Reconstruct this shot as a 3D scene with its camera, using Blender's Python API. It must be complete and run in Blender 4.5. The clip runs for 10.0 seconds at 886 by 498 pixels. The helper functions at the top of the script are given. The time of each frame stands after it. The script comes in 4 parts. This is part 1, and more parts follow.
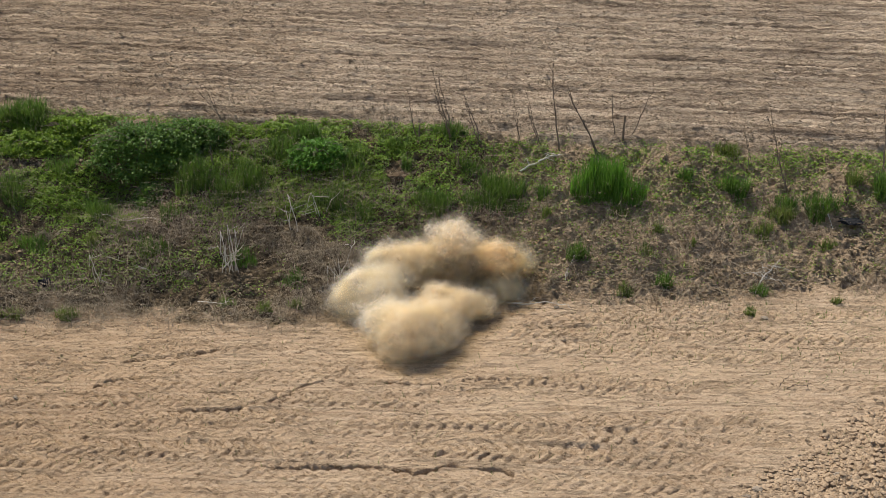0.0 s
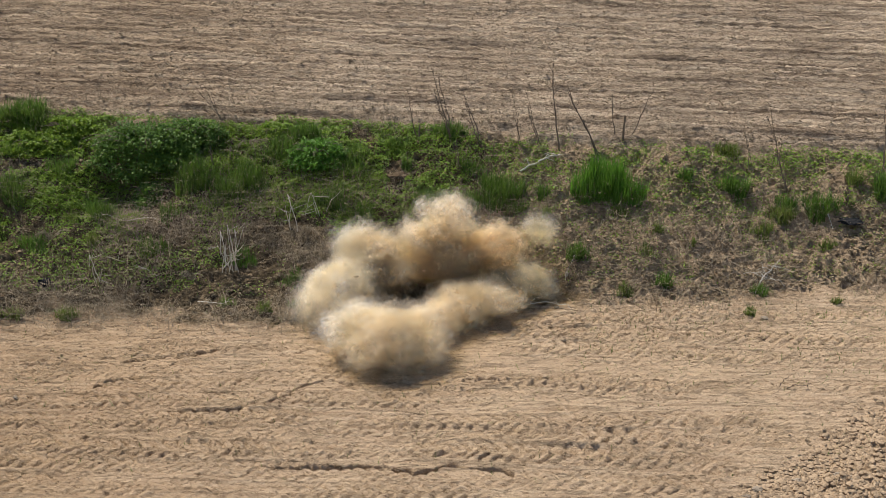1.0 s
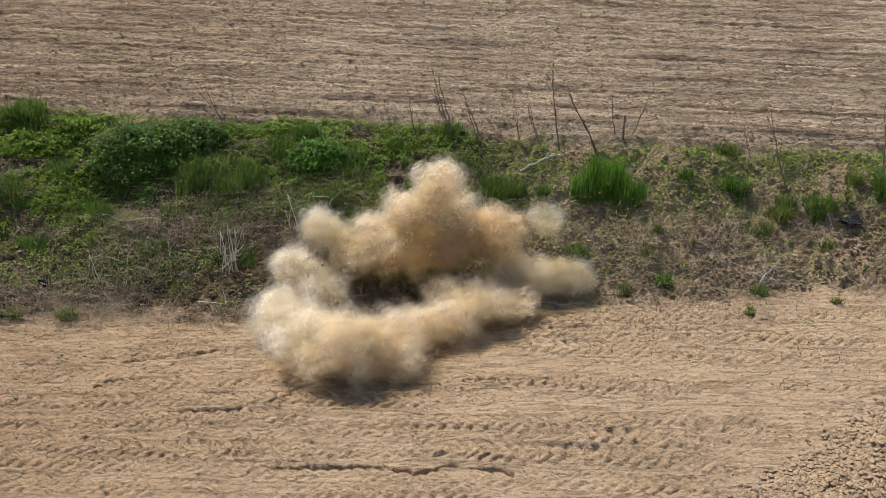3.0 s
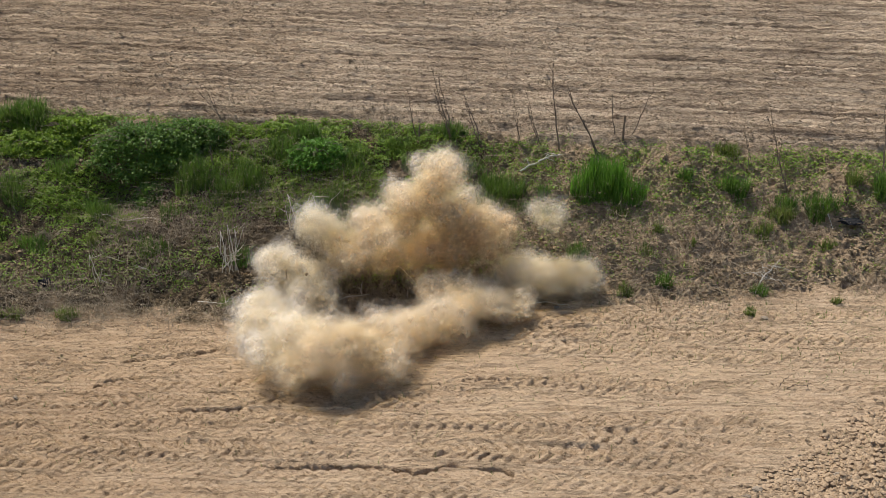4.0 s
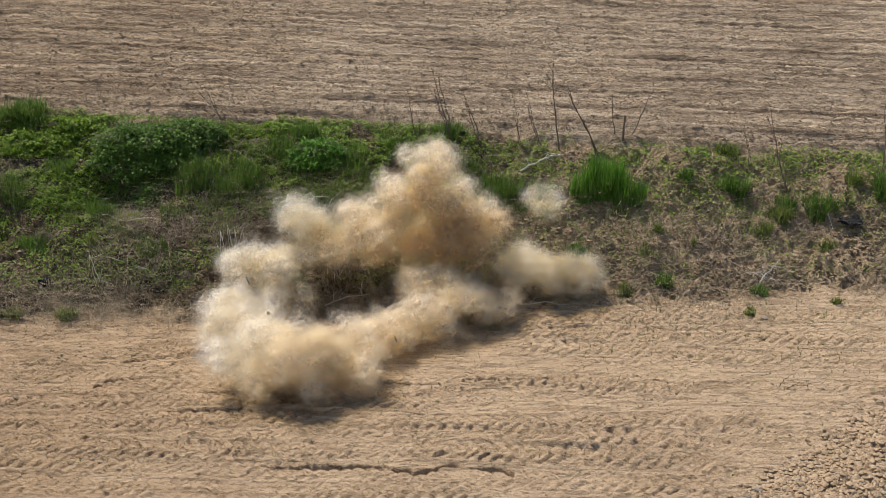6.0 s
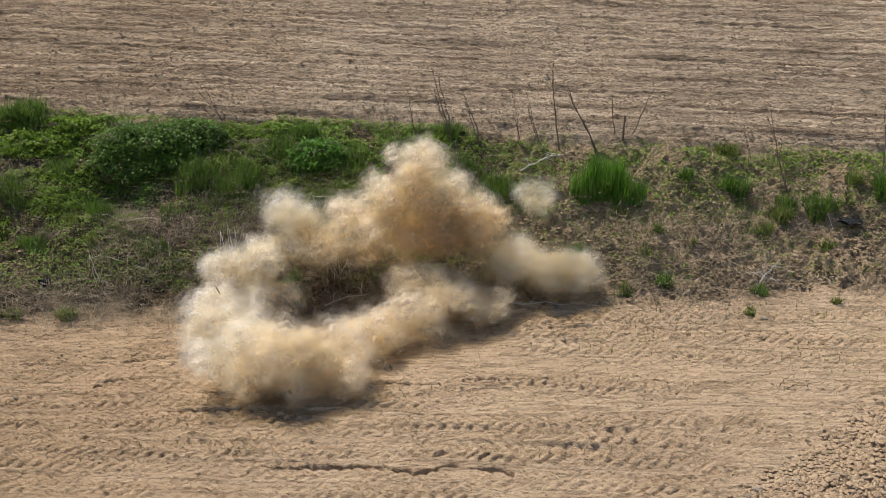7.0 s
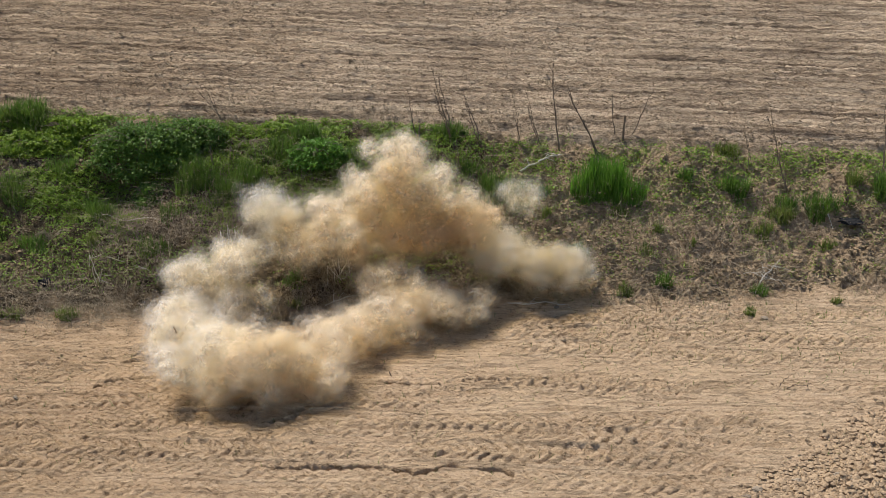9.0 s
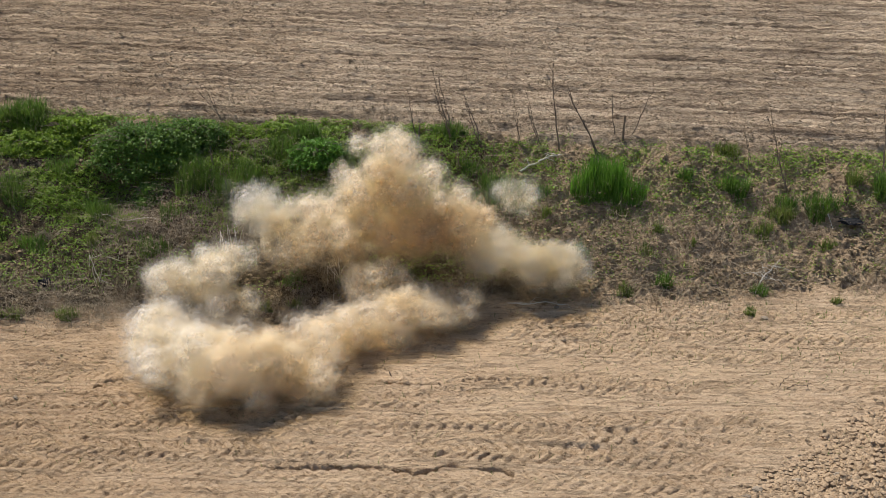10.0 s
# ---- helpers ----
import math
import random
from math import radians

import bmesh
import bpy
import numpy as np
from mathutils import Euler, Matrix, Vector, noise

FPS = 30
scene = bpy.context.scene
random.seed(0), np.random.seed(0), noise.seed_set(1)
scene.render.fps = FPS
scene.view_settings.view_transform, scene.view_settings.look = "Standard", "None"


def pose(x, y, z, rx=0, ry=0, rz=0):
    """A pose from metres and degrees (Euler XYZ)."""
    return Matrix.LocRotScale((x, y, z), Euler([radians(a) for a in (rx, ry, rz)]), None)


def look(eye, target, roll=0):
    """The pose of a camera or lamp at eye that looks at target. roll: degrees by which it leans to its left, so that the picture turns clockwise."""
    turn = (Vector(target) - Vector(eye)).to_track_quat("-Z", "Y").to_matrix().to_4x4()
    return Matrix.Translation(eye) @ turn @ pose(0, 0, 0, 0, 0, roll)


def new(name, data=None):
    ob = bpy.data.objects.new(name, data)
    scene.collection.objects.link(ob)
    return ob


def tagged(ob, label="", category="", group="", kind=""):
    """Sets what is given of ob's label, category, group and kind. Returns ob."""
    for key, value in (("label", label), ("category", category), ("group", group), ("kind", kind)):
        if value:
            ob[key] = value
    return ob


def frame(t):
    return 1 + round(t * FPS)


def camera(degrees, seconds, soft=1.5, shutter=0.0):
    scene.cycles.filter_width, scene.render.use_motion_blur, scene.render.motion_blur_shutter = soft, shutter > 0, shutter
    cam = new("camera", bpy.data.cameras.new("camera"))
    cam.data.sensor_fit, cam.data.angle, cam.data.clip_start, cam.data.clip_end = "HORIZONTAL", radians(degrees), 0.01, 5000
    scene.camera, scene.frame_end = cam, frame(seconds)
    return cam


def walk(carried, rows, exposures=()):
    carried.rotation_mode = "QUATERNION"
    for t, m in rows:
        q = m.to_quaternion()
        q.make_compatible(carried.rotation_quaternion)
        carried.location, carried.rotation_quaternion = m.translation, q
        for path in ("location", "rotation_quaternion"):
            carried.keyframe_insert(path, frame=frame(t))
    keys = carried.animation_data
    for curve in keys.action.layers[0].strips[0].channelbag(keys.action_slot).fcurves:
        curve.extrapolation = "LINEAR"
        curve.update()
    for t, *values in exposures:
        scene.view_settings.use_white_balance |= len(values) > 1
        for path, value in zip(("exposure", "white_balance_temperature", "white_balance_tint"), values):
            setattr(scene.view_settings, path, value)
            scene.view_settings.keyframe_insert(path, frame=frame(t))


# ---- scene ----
CLIP = 10.0
EYE = (0.0, 0.0, 10.7)
cam = camera(36.0, CLIP, 0.45)
scene.cycles.transparent_max_bounces = 120
scene.cycles.max_bounces = 14
scene.cycles.diffuse_bounces = 10
scene.cycles.transmission_bounces = 14
walk(cam, [(0.0, pose(*EYE, 66.0, 0, 0)), (CLIP, pose(*EYE, 66.0, 0, 0))])

# ---- light: clear spring noon, the sun high behind the bank ----
SUN_FROM = Vector((-0.42, 0.42, 1.0)).normalized()
world = bpy.data.worlds.new("sky")
scene.world = world
world.use_nodes = True
sky = world.node_tree.nodes.new("ShaderNodeTexSky")
sky.sky_type, sky.sun_disc = "NISHITA", False
sky.sun_elevation = math.asin(SUN_FROM.z)
sky.sun_rotation = math.atan2(SUN_FROM.x, SUN_FROM.y)
background = world.node_tree.nodes["Background"]
background.inputs["Strength"].default_value = 0.105
world.node_tree.links.new(sky.outputs["Color"], background.inputs["Color"])
sun = new("sun", bpy.data.lights.new("sun", "SUN"))
sun.data.energy, sun.data.angle, sun.data.color = 4.5, radians(0.55), (1.0, 0.94, 0.84)
sun.matrix_world = look(SUN_FROM * 60, (0, 0, 0))
scene.view_settings.exposure = 0.62


# ---- materials ----
class Nodes:
    """A small builder for node materials."""

    def __init__(self, name):
        self.mat = bpy.data.materials.new(name)
        self.mat.use_nodes = True
        self.tree = self.mat.node_tree
        self.tree.nodes.clear()

    def add(self, kind, out=0, **sockets):
        node = self.tree.nodes.new(kind)
        for key, value in sockets.items():
            self.set(node.inputs[key.replace("_", " ")], value)
        return node

    def set(self, socket, value):
        if isinstance(value, bpy.types.NodeSocket):
            self.tree.links.new(value, socket)
        else:
            socket.default_value = value

    def noise(self, vector, scale, detail=5.0, rough=0.6):
        node = self.add("ShaderNodeTexNoise", Scale=scale, Detail=detail, Roughness=rough)
        self.set(node.inputs["Vector"], vector)
        return node.outputs["Fac"]

    def ramp(self, fac, *stops):
        node = self.add("ShaderNodeValToRGB", Fac=fac)
        while len(node.color_ramp.elements) < len(stops):
            node.color_ramp.elements.new(0.5)
        for element, (at, colour) in zip(node.color_ramp.elements, stops):
            element.position = at
            element.color = (*colour, 1.0) if not isinstance(colour, float) else (colour, colour, colour, 1.0)
        return node.outputs["Color"]

    def math(self, op, a, b):
        node = self.add("ShaderNodeMath")
        node.operation = op
        self.set(node.inputs[0], a)
        self.set(node.inputs[1], b)
        return node.outputs[0]

    def mix(self, fac, a, b, mode="MIX"):
        node = self.add("ShaderNodeMix")
        node.data_type, node.blend_type = "RGBA", mode
        self.set(node.inputs["Factor"], fac)
        self.set(node.inputs[6], a)
        self.set(node.inputs[7], b)
        return node.outputs[2]

    def stretch(self, vector, scale):
        node = self.add("ShaderNodeMapping")
        self.set(node.inputs["Vector"], vector)
        node.inputs["Scale"].default_value = scale
        return node.outputs["Vector"]

    def bump(self, height, strength, distance):
        return self.add("ShaderNodeBump", Height=height, Strength=strength, Distance=distance).outputs["Normal"]

    def finish(self, shader):
        out = self.add("ShaderNodeOutputMaterial")
        self.tree.links.new(shader, out.inputs["Surface"])
        return self.mat

    def position(self):
        return self.add("ShaderNodeNewGeometry").outputs["Position"]

    def island(self):
        return self.add("ShaderNodeNewGeometry").outputs["Random Per Island"]

    def attribute(self, name):
        node = self.add("ShaderNodeAttribute")
        node.attribute_name = name
        return node.outputs["Fac"]


def rgb(*c):
    return (*c, 1.0)


def soil_material():
    n = Nodes("soil")
    p = n.position()
    fine, mid, broad = n.noise(p, 26.0, 6.0, 0.7), n.noise(p, 4.0, 6.0), n.noise(p, 0.45, 4.0)
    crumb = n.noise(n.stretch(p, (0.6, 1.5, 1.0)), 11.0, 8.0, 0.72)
    streak = n.noise(n.stretch(p, (0.30, 5.0, 1.0)), 2.6, 8.0, 0.70)
    # dry rolled loam of the low ground
    dry = n.ramp(streak, (0.30, (0.286, 0.192, 0.118)), (0.48, (0.432, 0.308, 0.198)), (0.70, (0.556, 0.418, 0.286)))
    dry = n.mix(n.ramp(broad, (0.35, 0.0), (0.7, 0.5)), dry, rgb(0.487, 0.355, 0.223))
    # low parts of the crumb relief darkened: crevice shade put into the colour
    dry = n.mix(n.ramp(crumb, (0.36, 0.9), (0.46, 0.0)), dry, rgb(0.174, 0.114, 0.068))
    dry = n.mix(n.ramp(fine, (0.56, 0.0), (0.70, 0.8)), dry, rgb(0.626, 0.480, 0.328))
    lines = n.noise(n.stretch(p, (0.32, 3.0, 1.0)), 2.0, 7.0, 0.60)
    crack = n.ramp(lines, (0.465, 0.0), (0.485, 1.0), (0.505, 0.0))
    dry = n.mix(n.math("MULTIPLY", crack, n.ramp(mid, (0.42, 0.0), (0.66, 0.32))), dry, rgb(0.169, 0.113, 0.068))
    # dark specks painted as the tiny shadows of crumbs, here and on the field
    crumb_shade = n.ramp(n.noise(n.stretch(p, (0.55, 1.35, 1.0)), 34.0, 4.0, 0.7), (0.36, 1.0), (0.43, 0.0))
    dry = n.mix(n.math("MULTIPLY", crumb_shade, n.ramp(n.noise(p, 1.6, 4.0), (0.38, 0.15), (0.62, 0.85))), dry, rgb(0.17, 0.112, 0.066))
    # crumbly darker earth of the bank
    bank = n.ramp(mid, (0.3, (0.070, 0.050, 0.029)), (0.55, (0.145, 0.106, 0.062)), (0.78, (0.235, 0.176, 0.108)))
    # crumb hollows go near black, their shade painted into the earth colour
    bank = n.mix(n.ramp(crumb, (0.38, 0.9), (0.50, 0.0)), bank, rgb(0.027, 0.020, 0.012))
    bank = n.mix(n.ramp(fine, (0.56, 0.0), (0.72, 0.7)), bank, rgb(0.29, 0.22, 0.14))
    # thin near-black lines: painted shade in the gaps between lumps
    gap_shade = n.ramp(n.noise(p, 6.5, 6.0, 0.62), (0.46, 0.0), (0.485, 1.0), (0.51, 0.0))
    bank = n.mix(n.math("MULTIPLY", gap_shade, 0.75), bank, rgb(0.028, 0.020, 0.012))
    # tilled stubble field
    rows = n.noise(n.stretch(p, (0.09, 3.6, 1.0)), 2.9, 9.0, 0.75)
    field = n.ramp(rows, (0.38, (0.148, 0.105, 0.072)), (0.48, (0.333, 0.246, 0.167)), (0.60, (0.509, 0.395, 0.278)))
    # hollows between field crumbs darkened in the colour, as shade would
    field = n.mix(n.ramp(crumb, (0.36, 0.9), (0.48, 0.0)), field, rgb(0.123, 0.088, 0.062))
    field = n.mix(n.ramp(fine, (0.56, 0.0), (0.72, 0.7)), field, rgb(0.555, 0.440, 0.317))
    # dark furrow lines and specks: shade between rows and clods, painted in
    furrow_shade = n.ramp(n.noise(n.stretch(p, (0.08, 3.0, 1.0)), 2.6, 8.0, 0.66), (0.45, 0.0), (0.485, 1.0), (0.52, 0.0))
    field = n.mix(n.math("MULTIPLY", furrow_shade, 0.5), field, rgb(0.060, 0.042, 0.028))
    field = n.mix(n.math("MULTIPLY", crumb_shade, 0.6), field, rgb(0.12, 0.085, 0.058))
    bank = n.mix(n.math("MULTIPLY", n.attribute("bare"), n.ramp(mid, (0.3, 0.25), (0.6, 0.78))), bank, dry)
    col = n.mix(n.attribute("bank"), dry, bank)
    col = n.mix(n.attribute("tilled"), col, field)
    # moister, browner soil away to one side
    col = n.mix(n.math("MULTIPLY", n.attribute("damp"), n.math("SUBTRACT", 1.0, n.attribute("bank"))), col, rgb(0.90, 0.87, 0.83), "MULTIPLY")
    relief = n.math("ADD", n.math("ADD", n.math("MULTIPLY", fine, 0.8), n.math("MULTIPLY", crack, -0.35)), n.math("MULTIPLY", n.noise(p, 70.0, 3.0), 0.25))
    cells = n.add("ShaderNodeTexVoronoi", Scale=13.0, Vector=n.mix(0.10, n.stretch(p, (0.8, 1.2, 1.0)), n.add("ShaderNodeTexNoise", Scale=9.0, Vector=p).outputs["Color"]))
    lumps = n.math("MULTIPLY", cells.outputs["Distance"], n.math("ADD", n.ramp(n.noise(p, 0.9, 4.0), (0.50, 0.0), (0.66, 0.6)), n.math("MULTIPLY", n.attribute("bank"), 0.6)))
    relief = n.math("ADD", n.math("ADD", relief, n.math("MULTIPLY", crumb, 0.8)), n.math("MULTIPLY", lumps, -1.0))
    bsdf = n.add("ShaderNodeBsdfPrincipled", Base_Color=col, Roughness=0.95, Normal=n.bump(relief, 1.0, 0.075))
    bsdf.inputs["Specular IOR Level"].default_value = 0.1
    return n.finish(bsdf.outputs[0])


def leaf_material(name, dark, light, through_light=0.42):
    n = Nodes(name)
    rnd = n.island()
    col = n.ramp(rnd, (0.0, dark), (1.0, light))
    col = n.mix(n.ramp(n.noise(n.position(), 3.0, 3.0), (0.35, 0.0), (0.7, 0.6)), col, rgb(*light))
    bsdf = n.add("ShaderNodeBsdfPrincipled", Base_Color=col, Roughness=0.48)
    bsdf.inputs["Specular IOR Level"].default_value = 0.30
    glow = n.add("ShaderNodeBsdfTranslucent", Color=col)
    return finish_two(n, bsdf, glow, through_light)


def finish_two(n, a, b, fac):
    mix = n.add("ShaderNodeMixShader", Fac=fac)
    n.tree.links.new(a.outputs[0], mix.inputs[1])
    n.tree.links.new(b.outputs[0], mix.inputs[2])
    return n.finish(mix.outputs[0])


def wood_material(name, dark, light, scale=9.0):
    n = Nodes(name)
    p = n.position()
    grain = n.noise(n.stretch(p, (3.0, 3.0, 0.6)), scale, 6.0)
    col = n.mix(0.35, n.ramp(grain, (0.3, dark), (0.7, light)), n.ramp(n.island(), (0.0, dark), (1.0, light)))
    bsdf = n.add("ShaderNodeBsdfPrincipled", Base_Color=col, Roughness=0.85, Normal=n.bump(grain, 0.5, 0.01))
    bsdf.inputs["Specular IOR Level"].default_value = 0.2
    return n.finish(bsdf.outputs[0])


def clod_material(name, dark, light):
    n = Nodes(name)
    p = n.position()
    g = n.noise(p, 22.0, 6.0, 0.7)
    col = n.mix(0.5, n.ramp(g, (0.3, dark), (0.7, light)), n.ramp(n.island(), (0.0, dark), (1.0, light)))
    bsdf = n.add("ShaderNodeBsdfPrincipled", Base_Color=col, Roughness=0.95, Normal=n.bump(g, 0.8, 0.02))
    bsdf.inputs["Specular IOR Level"].default_value = 0.1
    return n.finish(bsdf.outputs[0])


def dust_material(name, dark, light):
    n = Nodes(name)
    rnd = n.add("ShaderNodeObjectInfo").outputs["Random"]
    p = n.add("ShaderNodeTexCoord").outputs["Object"]
    col = n.mix(n.ramp(n.noise(p, 1.2, 3.0), (0.38, 0.0), (0.66, 1.0)), n.ramp(rnd, (0.0, dark), (1.0, light)), rgb(*light))
    diffuse = n.add("ShaderNodeBsdfDiffuse", Color=col)
    forward = n.add("ShaderNodeBsdfTranslucent", Color=col)
    dust = n.add("ShaderNodeMixShader", Fac=0.70)
    n.tree.links.new(diffuse.outputs[0], dust.inputs[1])
    n.tree.links.new(forward.outputs[0], dust.inputs[2])
    wisp = n.math("MULTIPLY", n.ramp(n.noise(p, 1.3, 3.0, 0.45), (0.32, 0.5), (0.66, 1.0)), 1.25)
    cover = n.math("MULTIPLY", n.attribute("cover"), wisp)
    return finish_two(n, n.add("ShaderNodeBsdfTransparent", Color=rgb(1.0, 0.997, 0.986)), dust, cover)


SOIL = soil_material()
GRASS = leaf_material("grass_blades", (0.036, 0.078, 0.013), (0.120, 0.195, 0.032))
YELLOW_GRASS = leaf_material("yellow_grass", (0.060, 0.092, 0.018), (0.180, 0.225, 0.050))
BRIGHT_GRASS = leaf_material("fresh_grass", (0.051, 0.128, 0.013), (0.128, 0.266, 0.031))
BRAMBLE = leaf_material("bramble_leaves", (0.034, 0.082, 0.013), (0.125, 0.215, 0.034))
COVER = leaf_material("low_weeds", (0.078, 0.140, 0.013), (0.215, 0.310, 0.036))
STRAW = wood_material("dry_stalk", (0.110, 0.082, 0.054), (0.36, 0.29, 0.20))
DEAD_WOOD = wood_material("bleached_wood", (0.30, 0.265, 0.21), (0.60, 0.55, 0.47))
TWIG = wood_material("brown_twig", (0.075, 0.055, 0.04), (0.20, 0.15, 0.11))
CLOD = clod_material("crumbled_earth", (0.105, 0.077, 0.046), (0.28, 0.208, 0.130))
PALE_CLOD = clod_material("dry_clod", (0.19, 0.135, 0.085), (0.36, 0.262, 0.170))
DARK_CLOD = clod_material("damp_clod", (0.045, 0.031, 0.018), (0.10, 0.070, 0.042))
STONE = clod_material("grey_stone", (0.11, 0.085, 0.062), (0.27, 0.22, 0.165))
# near-black for the lumps that stand in for shaded holes
BLACK = clod_material("hole_black", (0.008, 0.008, 0.009), (0.02, 0.02, 0.022))
PALE_STONE = clod_material("white_stone", (0.55, 0.53, 0.50), (0.80, 0.78, 0.74))
DUST = dust_material("tan_dust", (0.83, 0.735, 0.63), (0.86, 0.785, 0.70))
PALE_DUST = dust_material("pale_dust", (0.84, 0.785, 0.735), (0.87, 0.83, 0.80))
OCHRE_DUST = dust_material("ochre_dust", (0.80, 0.64, 0.46), (0.84, 0.72, 0.58))


# ---- terrain ----
def lattice(ix, iy, seed):
    h = (ix.astype(np.int64) * 374761393 + iy.astype(np.int64) * 668265263 + seed * 974711) & 0xFFFFFFFF
    h = ((h ^ (h >> 13)) * 1274126177) & 0xFFFFFFFF
    return ((h ^ (h >> 16)) & 0xFFFF) / 65535.0


def value_noise(x, y, seed=0):
    ix, iy = np.floor(x), np.floor(y)
    fx, fy = x - ix, y - iy
    fx, fy = fx * fx * (3 - 2 * fx), fy * fy * (3 - 2 * fy)
    a, b = lattice(ix, iy, seed), lattice(ix + 1, iy, seed)
    c, d = lattice(ix, iy + 1, seed), lattice(ix + 1, iy + 1, seed)
    return (a + (b - a) * fx) * (1 - fy) + (c + (d - c) * fx) * fy - 0.5


def fbm(x, y, seed=0, octaves=4, keep=0.5):
    total, amp = 0.0, 1.0
    for k in range(octaves):
        total = total + amp * value_noise(x, y, seed + 17 * k)
        x, y, amp = x * 2.03 + 3.1, y * 2.03 + 1.7, amp * keep
    return total


def smooth(v, lo, hi):
    v = np.clip((v - lo) / (hi - lo), 0, 1)
    return v * v * (3 - 2 * v)


def bank_foot(x):
    return 21.6 + 0.053 * x + 0.12 * np.sin(0.9 * x + 1)


def bank_brow(x):
    return 24.75 - 0.02 * x + 0.15 * np.sin(0.7 * x + 2)


def up_bank(x, y):
    foot = bank_foot(x)
    return (y - foot) / (bank_brow(x) - foot)


# wheel tracks: start, end, width, lug pitch, depth
TRACKS = [
    (-7.15, 17.10, 1.43, 16.73, 0.46, 0.20, 0.030),
    (-7.36, 17.73, -1.91, 17.80, 0.50, 0.21, 0.026),
    (-7.56, 18.34, -0.03, 18.17, 0.46, 0.21, 0.022),
    (-5.89, 18.65, -1.30, 19.01, 0.40, 0.20, 0.016),
    (-6.95, 16.49, 1.71, 16.12, 0.46, 0.20, 0.026),
    (-6.77, 15.93, 0.90, 15.79, 0.46, 0.20, 0.024),
    (-3.00, 17.64, 1.81, 17.31, 0.46, 0.21, 0.026),
    (-1.23, 17.73, 5.24, 17.70, 0.42, 0.21, 0.022),
    (-0.69, 17.04, 4.37, 16.35, 0.50, 0.22, 0.034),
    (0.64, 17.41, 4.21, 16.80, 0.46, 0.22, 0.030),
    (0.76, 16.10, 4.02, 15.79, 0.46, 0.22, 0.026),
    (-2.16, 18.62, -0.20, 16.82, 0.26, 0.50, 0.014),
    (1.53, 18.13, 4.37, 16.01, 0.30, 0.55, 0.022),
    (-8.02, 19.76, -1.36, 20.12, 0.42, 0.21, 0.014),
    (-7.85, 19.23, -2.59, 19.31, 0.42, 0.21, 0.012),
    (1.13, 21.00, 8.60, 21.16, 0.42, 0.21, 0.020),
    (0.92, 20.48, 8.28, 20.20, 0.44, 0.21, 0.020),
    (0.90, 19.96, 8.06, 19.54, 0.46, 0.21, 0.020),
    (2.50, 19.16, 6.21, 21.03, 0.28, 0.45, 0.012),
    (0.14, 19.05, 4.04, 18.62, 0.40, 0.21, 0.022),
    (2.29, 17.19, 7.70, 18.44, 0.36, 0.45, 0.016),
    (-6.81, 18.19, -5.34, 16.82, 0.26, 0.50, 0.012),
    (-4.14, 16.12, -2.95, 15.55, 0.26, 0.50, 0.012),
    (1.90, 18.44, 7.81, 18.79, 0.40, 0.21, 0.012),
]
# drying cracks: points along each, then width and depth
CRACKS = [
    ((-6.84, 19.44, -6.55, 19.48, -6.22, 19.48), 0.05, 0.07),
    ((-6.03, 19.51, -5.51, 19.54), 0.025, 0.04),
    ((-5.19, 19.54, -4.56, 19.61, -4.22, 19.78, -3.63, 19.90), 0.035, 0.06),
    ((-4.47, 19.65, -4.06, 19.69, -3.68, 19.88), 0.035, 0.06),
    ((-2.69, 18.13, -2.34, 18.62, -1.88, 18.92, -1.47, 18.83, -0.52, 18.85), 0.03, 0.05),
    ((-1.85, 18.55, -1.60, 18.69), 0.02, 0.03),
    ((-5.54, 18.69, -5.28, 18.94, -4.70, 19.01), 0.025, 0.04),
    ((-2.44, 16.39, -1.86, 16.39, -1.47, 16.41, -1.06, 16.44, -0.67, 16.35, -0.33, 16.28, 0.14, 16.47, 0.70, 16.35, 0.96, 16.24), 0.055, 0.09),
    ((0.25, 19.01, 0.86, 18.94, 1.68, 18.87), 0.04, 0.06),
    ((-3.19, 16.41, -2.43, 16.38), 0.018, 0.03),
    ((-1.58, 19.23, -1.52, 19.35), 0.02, 0.03),
    ((-4.00, 18.00, -3.31, 17.97, -2.97, 18.07), 0.02, 0.03),
]


def near_line(x, y, x0, y0, x1, y1):
    dx, dy = x1 - x0, y1 - y0
    length = math.hypot(dx, dy)
    s = ((x - x0) * dx + (y - y0) * dy) / length
    return s, ((y - y0) * dx - (x - x0) * dy) / length, length


